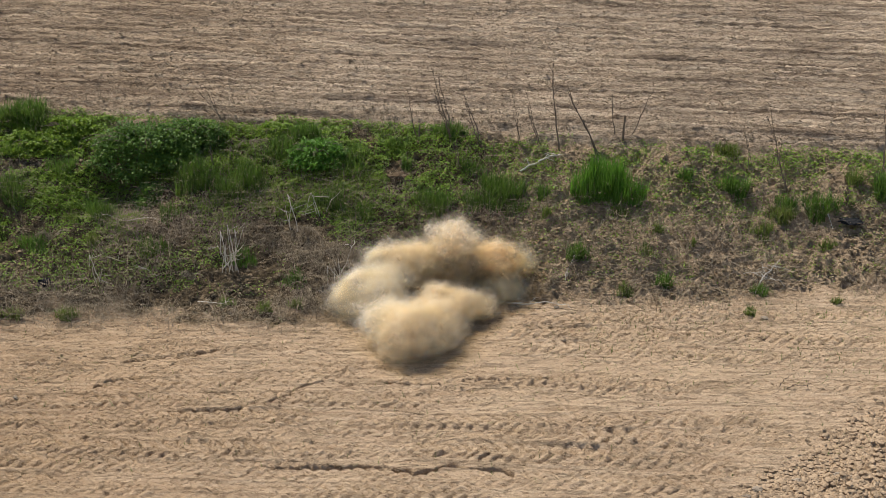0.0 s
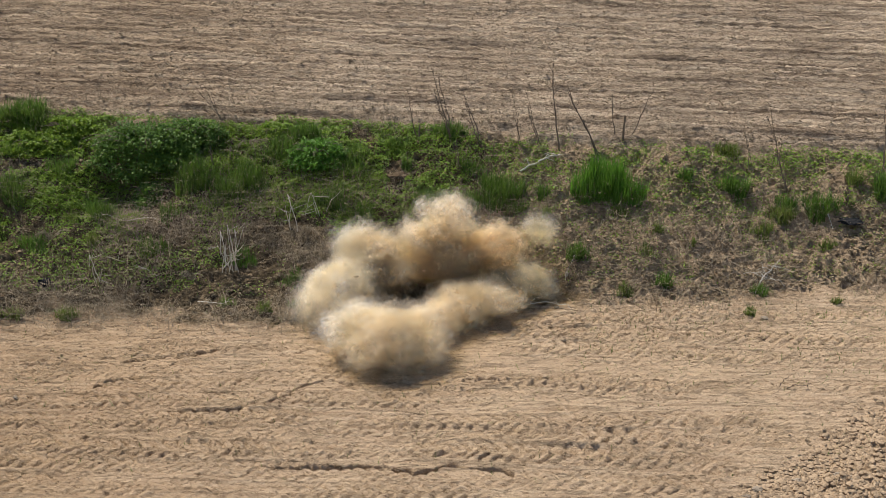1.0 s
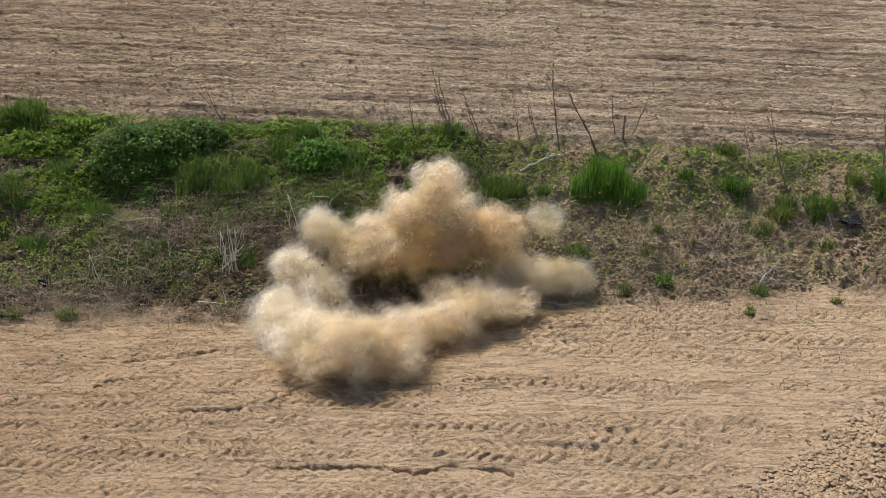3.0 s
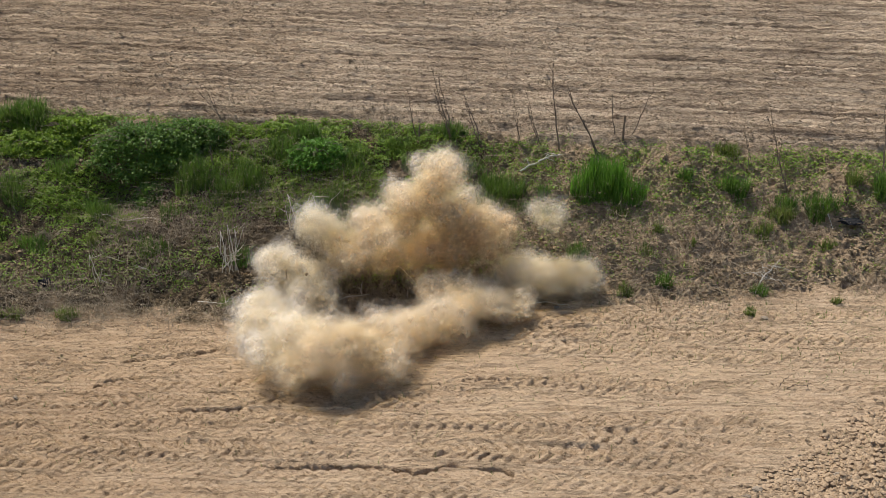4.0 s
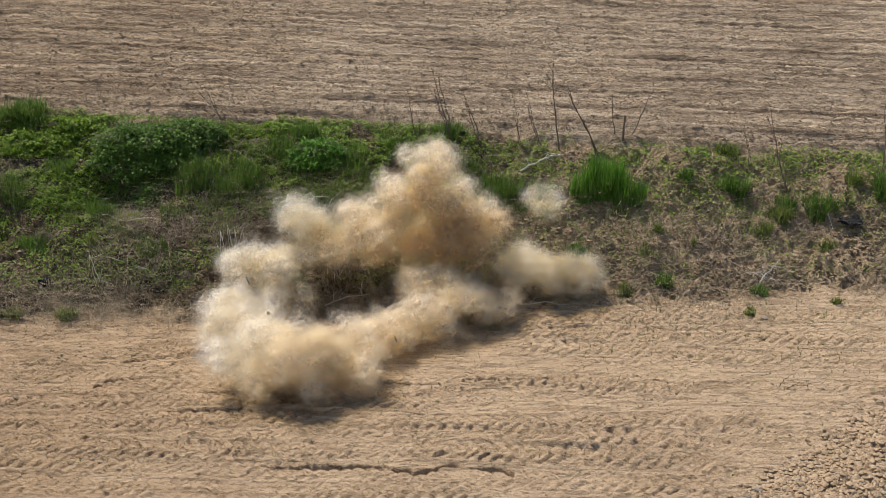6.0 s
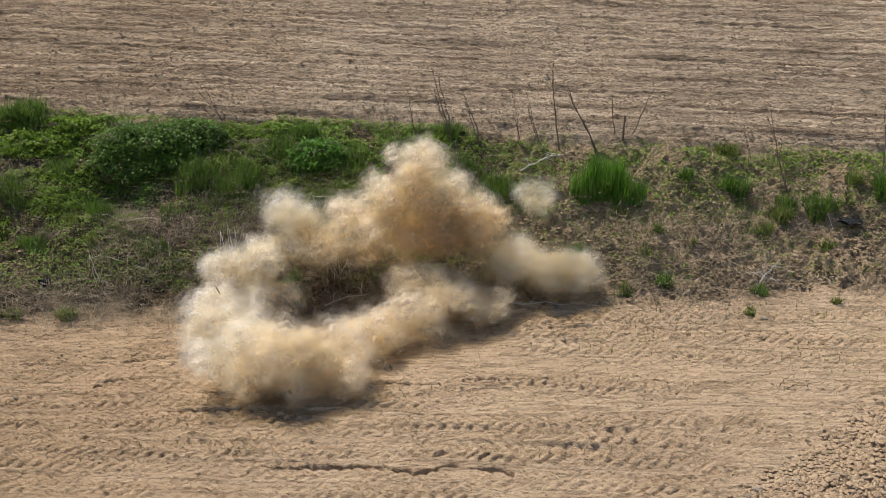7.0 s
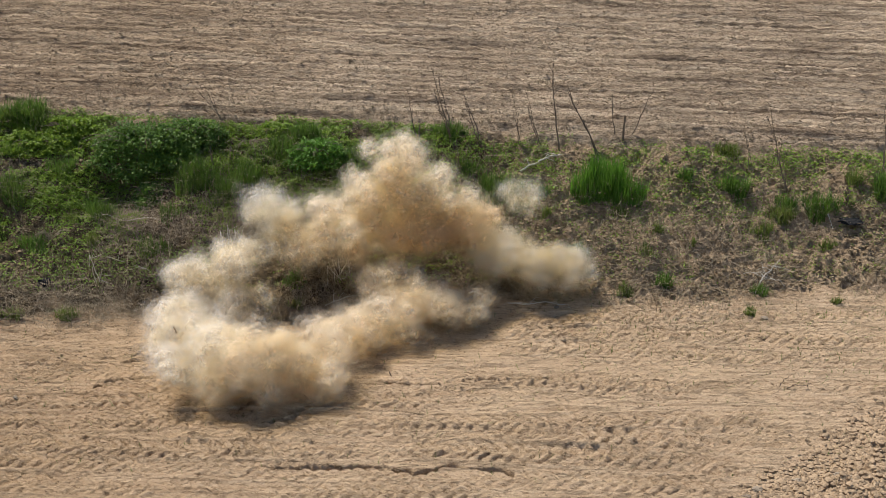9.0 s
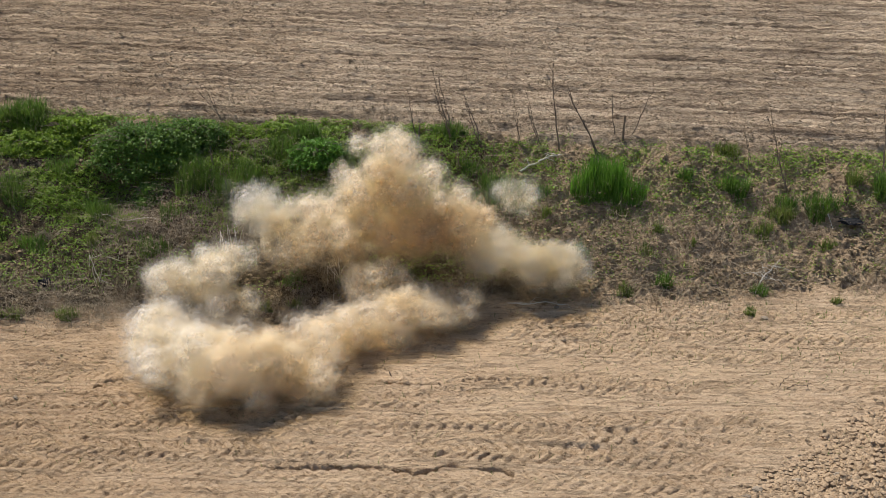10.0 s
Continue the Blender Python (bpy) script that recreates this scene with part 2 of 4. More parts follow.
def track_relief(x, y):
    z = np.zeros_like(x)
    for k, (x0, y0, x1, y1, width, pitch, depth) in enumerate(TRACKS):
        box = (y > min(y0, y1) - 0.8) & (y < max(y0, y1) + 0.8)
        xs, ys = x[box], y[box]
        s, v, length = near_line(xs, ys, x0, y0, x1, y1)
        v = v + 0.10 * np.sin(s * 0.5 + k) + 0.04 * fbm(s * 0.6, 0 * s, 40 + k, 2)
        fade = smooth(s, -0.1, 0.5) * smooth(length - s, -0.1, 0.5) * (0.55 + 0.45 * smooth(fbm(s * 0.5, v * 0.5, 60 + k, 2), -0.32, 0.05))
        a = np.abs(v) / (width / 2)
        rut = -0.5 * smooth(-a, -1.05, -0.8) + 0.75 * np.exp(-((a - 1.14) / 0.13) ** 2)
        phase = (s + 0.08 * fbm(s * 2, v * 3, 50 + k, 2) + 0.75 * np.abs(v) + np.where(v > 0, pitch / 2, 0)) / pitch
        lug = smooth(np.abs((phase % 1.0) - 0.5), 0.15, 0.25) * smooth(-a, -0.98, -0.85)
        z[box] += 2.0 * fade * depth * (rut + 1.1 * lug * (0.5 + 0.5 * smooth(fbm(s * 3, v * 4, 55 + k, 2), -0.45, 0.1)))
    return z


def crack_relief(x, y):
    z = np.zeros_like(x)
    for k, (points, width, depth) in enumerate(CRACKS):
        for (x0, y0), (x1, y1) in zip([points[i:i + 2] for i in range(0, len(points) - 2, 2)], [points[i:i + 2] for i in range(2, len(points), 2)]):
            box = (y > min(y0, y1) - 0.3) & (y < max(y0, y1) + 0.3) & (x > min(x0, x1) - 0.2) & (x < max(x0, x1) + 0.2)
            xs, ys = x[box], y[box]
            s, v, length = near_line(xs, ys, x0, y0, x1, y1)
            v = v + 0.07 * fbm(xs * 5, ys * 0.5, 90 + k, 4)
            w = 1.05 * width * (0.75 + 0.9 * fbm(xs * 3, ys, 120 + k, 2))
            cut = smooth(-np.abs(v), -w, -0.35 * w) * smooth(s, -0.08, 0.02) * smooth(length - s, -0.08, 0.02)
            z[box] = np.minimum(z[box], -2.8 * depth * cut + 0.008 * smooth(-np.abs(v), -3 * w, -w) * (1 - cut))
    return z


def relief(x, y, fine=True):
    """Height of the ground, and how far it is bank and tilled field."""
    u = up_bank(x, y)
    w = 0.1
    ramp = w * (np.logaddexp(0, u / w) - np.logaddexp(0, (u - 1) / w))
    z = (2.2 - 0.05 * np.clip(x, -12, 12)) * ramp
    ragged = 0.12 * fbm(x * 1.6, y * 1.6, 5, 3) + 0.14 * fbm(x * 2.2, y * 6, 19, 4, 0.6) * smooth(-u, -0.4, 0.0)
    # the hollow under the bramble
    z = z - 0.40 * np.exp(-((x + 5.95) / 0.55) ** 2 - ((y - 23.30) / 0.30) ** 2)
    bank = smooth(u + ragged + 0.04 + 0.08 * smooth(-x, -0.5, 3.0), -0.09, 0.09)
    tilled = smooth(u + ragged * 0.8, 0.97, 1.08)
    bank = bank * (1 - tilled)
    flat = (1 - bank) * (1 - tilled)
    near = smooth(-np.hypot(x, y - 24), -60, -30)
    rough = 0.12 + 0.60 * smooth(fbm(x * 0.45, y * 1.3, 16, 4), -0.12, 0.25)
    z = z + near * flat * (0.05 * fbm(x * 0.35, y * 0.7, 1, 3) + 0.012 * fbm(x * 0.4, y * 6, 2, 4) + rough * (0.034 * fbm(x * 3, y * 8, 3, 5, 0.66) - 0.048 * np.abs(fbm(x * 5, y * 11, 4, 4, 0.6))))
    torn = smooth(fbm(x * 0.45, y * 1.5, 23, 3), 0.03, 0.25)
    z = z + near * flat * torn * (0.07 * np.abs(fbm(x * 8, y * 11, 24, 4, 0.66)) - 0.01)
    lumps = np.abs(fbm(x * 2.6, y * 2.6, 7, 4))
    z = z + near * bank * (0.20 * fbm(x * 0.9, y * 0.9, 6, 3) + 0.10 * lumps - 0.16 * np.abs(fbm(x * 4.5, y * 5.5, 14, 4, 0.62)) + 0.05 * fbm(x * 9, y * 9, 8, 4, 0.6))
    z = z + near * tilled * (0.045 * np.sin(2 * np.pi * (y + 0.03 * x + 0.10 * fbm(x * 0.3, y * 0.3, 9, 2)) / 0.36)
                             + 0.10 * fbm(x * 0.10, y * 4.6, 10, 5, 0.62) + 0.06 * fbm(x * 4, y * 9, 11, 4, 0.7))
    # loose heap of spoil at the near corner
    heap = smooth(x + 1.05 * (17.9 - y), 6.4, 8.2) * flat * near * smooth(-y, -20.0, -18.6)
    z = z + heap * (0.16 + 0.16 * fbm(x * 1.6, y * 1.6, 12, 3) + 0.20 * np.abs(fbm(x * 6, y * 6, 13, 4, 0.62)))
    if fine:
        z = z + near * flat * (1 - heap) * (track_relief(x, y) + crack_relief(x, y))
    return z, bank, tilled


def height(x, y):
    x, y = np.atleast_1d(np.asarray(x, float)), np.atleast_1d(np.asarray(y, float))
    return relief(x, y, False)[0]


def steps(*runs):
    out = [np.arange(a, b, d) for a, b, d in runs]
    return np.concatenate(out)


def mesh_from(name, verts, faces, material, smooth_shade=False):
    """A mesh out of arrays; faces is an (n, 3) or (n, 4) array."""
    me = bpy.data.meshes.new(name)
    verts, faces = np.asarray(verts, np.float32), np.asarray(faces, np.int32)
    n, k = faces.shape
    me.vertices.add(len(verts))
    me.vertices.foreach_set("co", verts.ravel())
    me.loops.add(n * k)
    me.loops.foreach_set("vertex_index", faces.ravel())
    me.polygons.add(n)
    me.polygons.foreach_set("loop_start", np.arange(0, n * k, k, dtype=np.int32))
    me.polygons.foreach_set("loop_total", np.full(n, k, np.int32))
    me.polygons.foreach_set("use_smooth", np.full(n, smooth_shade))
    me.update(calc_edges=True)
    me.materials.append(material)
    return me


def build_ground():
    far = np.array([40, 70, 130, 300, 800, 2500.0])
    xs = np.concatenate([-far[::-1], steps((-30, -13, 1.5), (-13, -8.6, 0.07), (-8.6, 8.6, 0.024), (8.6, 13, 0.07), (13, 31, 1.5)), far])
    ys = np.concatenate([-far[::-1], steps((-30, 13, 1.6), (13, 15, 0.08), (15, 21.6, 0.021), (21.6, 25.4, 0.028), (25.4, 38, 0.045), (38, 66, 1.5)), far[1:] + 24])
    x, y = np.meshgrid(xs, ys)
    shape = x.shape
    x, y = x.ravel(), y.ravel()
    z, bank, tilled = relief(x, y)
    i = np.arange(x.size).reshape(shape)
    faces = np.stack([i[:-1, :-1], i[:-1, 1:], i[1:, 1:], i[1:, :-1]], -1).reshape(-1, 4)
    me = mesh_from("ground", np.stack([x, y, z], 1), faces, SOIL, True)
    for name, values in (("bank", bank), ("tilled", tilled), ("damp", smooth(-x + 2.5 * fbm(x * 0.3, y * 0.6, 18, 3), 1.0, 6.5)), ("bare", smooth(x + 1.2 * fbm(x * 0.5, y * 0.5, 15, 3), 0.3, 2.6))):
        layer = me.attributes.new(name, "FLOAT", "POINT")
        layer.data.foreach_set("value", values.astype(np.float32))
    tagged(new("ground", me), "dry tan earth with wheel tracks, bank and tilled field", "ground", kind="structure")


build_ground()

# ---- plants ----
rng = np.random.default_rng(7)


def blades(base, tall, lean, width, bend=0.35, segments=3):
    """Grass blades as bent tapering strips. base: (n, 3); the rest: numbers or (n,) arrays."""
    n = len(base)
    tall, width = np.broadcast_to(tall, n), np.broadcast_to(width, n)
    turn = rng.uniform(0, 2 * np.pi, n)
    away = np.stack([np.cos(turn), np.sin(turn), 0 * turn], 1)
    facing = turn + rng.uniform(0.6, 2.4, n)
    side = np.stack([np.cos(facing), np.sin(facing), 0 * turn], 1)
    slant = np.abs(rng.normal(0, lean, n))
    verts, faces = [], []
    for k in range(segments + 1):
        f = k / segments
        out = slant * f + bend * rng.uniform(0.3, 1.2, n) * slant * f * f
        c = base + away * (tall * out)[:, None] + np.array([0, 0, 1.0]) * (tall * f * (1 - 0.25 * np.minimum(out, 1.5) * f))[:, None]
        half = (width * (1 - 0.9 * f ** 1.5) / 2)[:, None]
        verts += [c - side * half, c + side * half]
    verts = np.stack(verts, 1).reshape(-1, 3)
    at = np.arange(n)[:, None] * (2 * segments + 2)
    for k in range(segments):
        faces.append(np.concatenate([at + 2 * k, at + 2 * k + 1, at + 2 * k + 3, at + 2 * k + 2], 1))
    return verts, np.stack(faces, 1).reshape(-1, 4)


def leaves(base, size, tilt=0.7):
    """Folded pointed leaves of four corners and a raised middle."""
    n = len(base)
    size = np.broadcast_to(size, n)[:, None]
    turn, up = rng.uniform(0, 2 * np.pi, n), rng.normal(0.1, tilt, n)
    along = np.stack([np.cos(turn) * np.cos(up), np.sin(turn) * np.cos(up), np.sin(up)], 1)
    side = np.stack([-np.sin(turn), np.cos(turn), rng.normal(0, 0.5, n)], 1)
    side /= np.linalg.norm(side, axis=1)[:, None]
    normal = np.cross(along, side)
    a, c = base, base + along * size
    b = base + along * size * 0.45 + side * size * 0.36 + normal * size * 0.10
    d = base + along * size * 0.45 - side * size * 0.36 + normal * size * 0.10
    verts = np.stack([a, b, c, d], 1).reshape(-1, 3)
    at = np.arange(n)[:, None] * 4
    return verts, np.concatenate([np.concatenate([at, at + 1, at + 2], 1), np.concatenate([at, at + 2, at + 3], 1)])


def joined(*pieces):
    verts, faces, count = [], [], 0
    for v, f in pieces:
        verts.append(v)
        faces.append(f + count)
        count += len(v)
    return np.concatenate(verts), np.concatenate(faces)


def tube(points, r0, r1, sides=5):
    """A tapering round stem along points."""
    p = np.asarray(points, float)
    n = len(p)
    d = np.gradient(p, axis=0)
    d /= np.linalg.norm(d, axis=1)[:, None] + 1e-9
    ref = np.where(np.abs(d[:, 2:3]) > 0.8, np.array([[1.0, 0, 0]]), np.array([[0, 0, 1.0]]))
    u = np.cross(d, ref)
    u /= np.linalg.norm(u, axis=1)[:, None]
    w = np.cross(d, u)
    r = np.linspace(r0, r1, n)[:, None, None]
    ang = np.linspace(0, 2 * np.pi, sides, endpoint=False)
    ring = p[:, None] + r * (np.cos(ang)[None, :, None] * u[:, None] + np.sin(ang)[None, :, None] * w[:, None])
    i = np.arange(n * sides).reshape(n, sides)
    j = np.roll(i, -1, 1)
    return ring.reshape(-1, 3), np.stack([i[:-1], j[:-1], j[1:], i[1:]], -1).reshape(-1, 4)


def on_ground(x, y, sink=0.0):
    return np.stack([x, y, height(x, y) - sink], 1)


def thing(name, x, y, label, category, group=""):
    ob = new(name)
    ob.location = (x, y, float(height(x, y)[0]))
    ob.empty_display_size = 0.1
    return tagged(ob, label, category, group)


def part(name, data, material, parent, label="", smooth_shade=False):
    me = mesh_from(name, *data, material, smooth_shade)
    me.transform(Matrix.Translation(-Vector(parent.location)))
    ob = new(name, me)
    ob.parent = parent
    return tagged(ob, label)


def disc(n, x, y, rx, ry):
    a, r = rng.uniform(0, 2 * np.pi, n), np.sqrt(rng.uniform(0, 1, n))
    r = r * (0.75 + 0.25 * np.sin(a * 3 + x))
    return x + rx * r * np.cos(a), y + ry * r * np.sin(a)


def grass_clump(x, y, rx, ry, tall, n, material=GRASS, label="tuft of green grass on the bank", width=0.014, lean=0.35):
    ob = thing("grass_tuft", x, y, label, "grass", "grass tufts on the bank")
    n = int(1.5 * n)
    bx, by = disc(n, x, y, rx, ry)
    edge = 1 - 0.28 * np.hypot((bx - x) / rx, (by - y) / ry)
    part("foliage", blades(on_ground(bx, by, 0.02), tall * edge * rng.uniform(0.25, 1.15, n), lean, width), material, ob)
    m = max(12, n // 12)
    bx, by = disc(m, x, y, rx * 1.1, ry * 1.1)
    part("dry_foliage", blades(on_ground(bx, by, 0.02), tall * rng.uniform(0.3, 0.8, m), 0.6, width * 0.8), STRAW, ob, "withered straw-coloured blades")
    return ob


grass_clump(3.06, 23.66, 0.80, 0.36, 0.62, 1900, BRIGHT_GRASS, "dense clump of tall bright green grass on the bank", 0.015, 0.16)
grass_clump(1.06, 23.61, 0.5, 0.35, 0.5, 900, GRASS)
grass_clump(-0.15, 23.31, 0.42, 0.25, 0.38, 600, GRASS)
grass_clump(0.12, 24.81, 0.42, 0.15, 0.3, 500, GRASS)
grass_clump(-7.98, 24.82, 0.62, 0.25, 0.5, 1000, GRASS)
grass_clump(-7.08, 23.76, 0.35, 0.2, 0.3, 350, GRASS)
grass_clump(-4.58, 23.51, 0.5, 0.3, 0.45, 800, GRASS)
grass_clump(-3.60, 23.61, 0.45, 0.3, 0.42, 700, GRASS)
grass_clump(-3.02, 24.15, 0.5, 0.3, 0.35, 600, GRASS)
grass_clump(-1.74, 23.98, 0.4, 0.3, 0.3, 450, GRASS)
grass_clump(-2.02, 23.24, 0.4, 0.2, 0.35, 450, GRASS)
grass_clump(-6.23, 23.02, 0.4, 0.25, 0.4, 500, GRASS)
grass_clump(-1.49, 23.08, 0.3, 0.2, 0.3, 260, GRASS)
grass_clump(-7.93, 23.28, 0.4, 0.3, 0.35, 400, GRASS)
grass_clump(-5.21, 22.29, 0.35, 0.2, 0.3, 260, GRASS)
grass_clump(-3.99, 23.33, 0.4, 0.25, 0.35, 400, GRASS)
grass_clump(-2.62, 24.50, 0.5, 0.2, 0.35, 600, GRASS)
grass_clump(0.59, 23.40, 0.35, 0.2, 0.3, 350, GRASS)
grass_clump(-4.98, 22.92, 0.3, 0.2, 0.28, 220, GRASS)
grass_clump(0.49, 24.09, 0.3, 0.2, 0.25, 220, GRASS)
grass_clump(1.32, 23.34, 0.3, 0.15, 0.25, 260, GRASS)
grass_clump(-8.10, 24.14, 0.4, 0.2, 0.3, 350, GRASS)
grass_clump(-0.90, 24.46, 0.35, 0.2, 0.22, 250, GRASS)
grass_clump(5.47, 24.60, 0.28, 0.14, 0.3, 320, YELLOW_GRASS, "low tuft of yellow-green grass on bare earth")
grass_clump(3.93, 22.88, 0.12, 0.08, 0.22, 90, YELLOW_GRASS, "low tuft of yellow-green grass on bare earth")
grass_clump(1.88, 23.15, 0.12, 0.08, 0.25, 110, YELLOW_GRASS, "low tuft of yellow-green grass on bare earth")
grass_clump(3.27, 23.28, 0.18, 0.1, 0.2, 140, YELLOW_GRASS, "low tuft of yellow-green grass on bare earth")
grass_clump(4.54, 22.71, 0.08, 0.06, 0.18, 60, YELLOW_GRASS, "low tuft of yellow-green grass on bare earth")
grass_clump(3.64, 22.50, 0.2, 0.12, 0.2, 120, YELLOW_GRASS, "low tuft of yellow-green grass on bare earth")
grass_clump(3.21, 21.74, 0.16, 0.1, 0.26, 150, YELLOW_GRASS, "low tuft of yellow-green grass on bare earth")
grass_clump(5.35, 21.23, 0.14, 0.08, 0.22, 80, YELLOW_GRASS, "low tuft of yellow-green grass on bare earth")
grass_clump(6.96, 21.65, 0.14, 0.08, 0.2, 70, YELLOW_GRASS, "low tuft of yellow-green grass on bare earth")
grass_clump(5.88, 23.04, 0.25, 0.15, 0.3, 180, YELLOW_GRASS, "low tuft of yellow-green grass on bare earth")
grass_clump(6.30, 23.33, 0.3, 0.15, 0.35, 280, YELLOW_GRASS, "low tuft of yellow-green grass on bare earth")
grass_clump(4.80, 23.61, 0.2, 0.1, 0.15, 90, YELLOW_GRASS, "low tuft of yellow-green grass on bare earth")
grass_clump(7.06, 22.89, 0.2, 0.1, 0.2, 120, YELLOW_GRASS, "low tuft of yellow-green grass on bare earth")
grass_clump(7.75, 24.02, 0.2, 0.15, 0.35, 160, YELLOW_GRASS, "low tuft of yellow-green grass on bare earth")
grass_clump(-6.29, 22.43, 0.15, 0.1, 0.3, 150, YELLOW_GRASS, "low tuft of yellow-green grass on bare earth")
grass_clump(-6.46, 20.94, 0.25, 0.1, 0.3, 200, YELLOW_GRASS, "low tuft of yellow-green grass on bare earth")
grass_clump(-3.09, 21.13, 0.15, 0.08, 0.25, 130, YELLOW_GRASS, "low tuft of yellow-green grass on bare earth")
grass_clump(-2.55, 21.24, 0.15, 0.08, 0.25, 110, YELLOW_GRASS, "low tuft of yellow-green grass on bare earth")
grass_clump(-7.37, 20.91, 0.25, 0.1, 0.22, 150, YELLOW_GRASS, "low tuft of yellow-green grass on bare earth")
grass_clump(-3.78, 21.29, 0.2, 0.08, 0.2, 100, YELLOW_GRASS, "low tuft of yellow-green grass on bare earth")
grass_clump(-6.73, 22.91, 0.3, 0.2, 0.2, 200, YELLOW_GRASS, "low tuft of yellow-green grass on bare earth")
grass_clump(2.41, 22.41, 0.25, 0.15, 0.35, 300, BRAMBLE, "dark green weed tuft on the slope")
grass_clump(3.94, 21.98, 0.2, 0.12, 0.3, 200, BRAMBLE, "dark green weed tuft on the slope")
grass_clump(5.48, 23.77, 0.35, 0.15, 0.4, 380, BRAMBLE, "dark green weed tuft on the slope")
grass_clump(7.01, 23.50, 0.4, 0.2, 0.4, 420, BRAMBLE, "dark green weed tuft on the slope")
grass_clump(8.32, 23.88, 0.3, 0.2, 0.5, 320, BRAMBLE, "dark green weed tuft on the slope")
grass_clump(1.85, 23.53, 0.15, 0.1, 0.3, 160, BRAMBLE, "dark green weed tuft on the slope")
grass_clump(6.38, 23.55, 0.25, 0.15, 0.3, 200, BRAMBLE, "dark green weed tuft on the slope")
grass_clump(4.56, 23.86, 0.2, 0.12, 0.25, 150, BRAMBLE, "dark green weed tuft on the slope")
grass_clump(-2.64, 21.79, 0.3, 0.15, 0.25, 200, BRAMBLE, "dark green weed tuft on the slope")
grass_clump(5.64, 21.83, 0.2, 0.1, 0.25, 130, BRAMBLE, "dark green weed tuft on the slope")
grass_clump(-3.58, 22.19, 0.3, 0.2, 0.25, 200, BRAMBLE, "dark green weed tuft on the slope")
grass_clump(-7.36, 22.45, 0.4, 0.2, 0.25, 260, BRAMBLE, "dark green weed tuft on the slope")
grass_clump(-0.68, 24.05, 0.12, 0.1, 0.25, 110, BRAMBLE, "dark green weed tuft on the slope")


def bramble(x, y, rx, ry, tall, n, material=BRAMBLE, label="leafy green bramble bush on the bank"):
    ob = thing("bramble_bush", x, y, label, "bush", "leafy bushes on the bank")
    a = rng.uniform(0, 2 * np.pi, n)
    e = np.arcsin(rng.uniform(-0.1, 1, n))
    r = rng.uniform(0.72, 1.05, n) * (0.85 + 0.3 * fbm(a * 1.6, e * 3, 31, 3))
    px, py = x + rx * r * np.cos(e) * np.cos(a), y + ry * r * np.cos(e) * np.sin(a)
    pz = height(px, py) * 0.5 + float(height(x, y)[0]) * 0.5 + tall * r * np.sin(e) + 0.02
    pz = np.maximum(pz, height(px, py) + 0.02)
    part("foliage", leaves(np.stack([px, py, pz], 1), rng.uniform(0.03, 0.072, n)), material, ob)
    canes = []
    for k in range(22):
        t = rng.uniform(0, 2 * np.pi)
        reach = rng.uniform(0.4, 1.0)
        f = np.linspace(0, 1, 7)
        cx, cy = x + rx * reach * np.cos(t) * f, y + ry * reach * np.sin(t) * f
        cz = float(height(x, y)[0]) + tall * np.sin(f * 2.2) * rng.uniform(0.6, 0.95)
        canes.append(tube(np.stack([cx, cy, cz], 1), 0.008, 0.003, 4))
    part("tangle", joined(*canes), TWIG, ob, "thin brown arching canes")
    return ob


bramble(-5.55, 24.05, 1.25, 0.62, 0.62, 11000)
bramble(-4.75, 24.36, 0.75, 0.36, 0.36, 4200)
bramble(-5.45, 23.40, 0.34, 0.25, 0.32, 1300)
bramble(-2.38, 24.04, 0.66, 0.42, 0.32, 3800, BRIGHT_GRASS, "leafy bright green weeds on the bank")
bramble(-3.17, 24.66, 0.45, 0.25, 0.2, 2400, COVER, "leafy yellow-green weeds along the brow")
bramble(-7.71, 24.32, 0.80, 0.40, 0.26, 5200, COVER, "leafy yellow-green weeds along the brow")
bramble(-7.14, 24.63, 0.60, 0.30, 0.22, 3400, COVER, "leafy yellow-green weeds along the brow")
bramble(7.53, 23.56, 0.16, 0.12, 0.40, 120, COVER, "broad-leaved pale green weed above a hollow")


def ground_cover():
    n = 750000
    x, y = rng.uniform(-9, 9, n), rng.uniform(21, 25.4, n)
    u = up_bank(x, y)
    patch = fbm(x * 1.2, y * 1.5, 21, 3)
    dense = smooth(-x, -1.0, 2.5) * smooth(u + 0.25 * patch, 0.36, 0.62) + 0.22 * smooth(u, 0.4, 0.9) + 0.05 + 0.16 * smooth(-x, -1.0, 2.5)
    dense = dense * smooth(-u - 0.12 * patch, -1.08, -0.99) * smooth(u, 0.03, 0.15)
    keep = rng.uniform(0, 1, n) < dense * smooth(patch, -0.35, 0.15)
    x, y = x[keep], y[keep]
    base = on_ground(x, y)
    base[:, 2] += rng.uniform(0.0, 0.07, len(x))
    me = mesh_from("low_weeds", *leaves(base, rng.uniform(0.020, 0.052, len(x)), 0.5), COVER)
    tagged(new("low_weeds", me), "mat of low yellow-green weeds on the bank", "weeds", kind="stuff")


ground_cover()


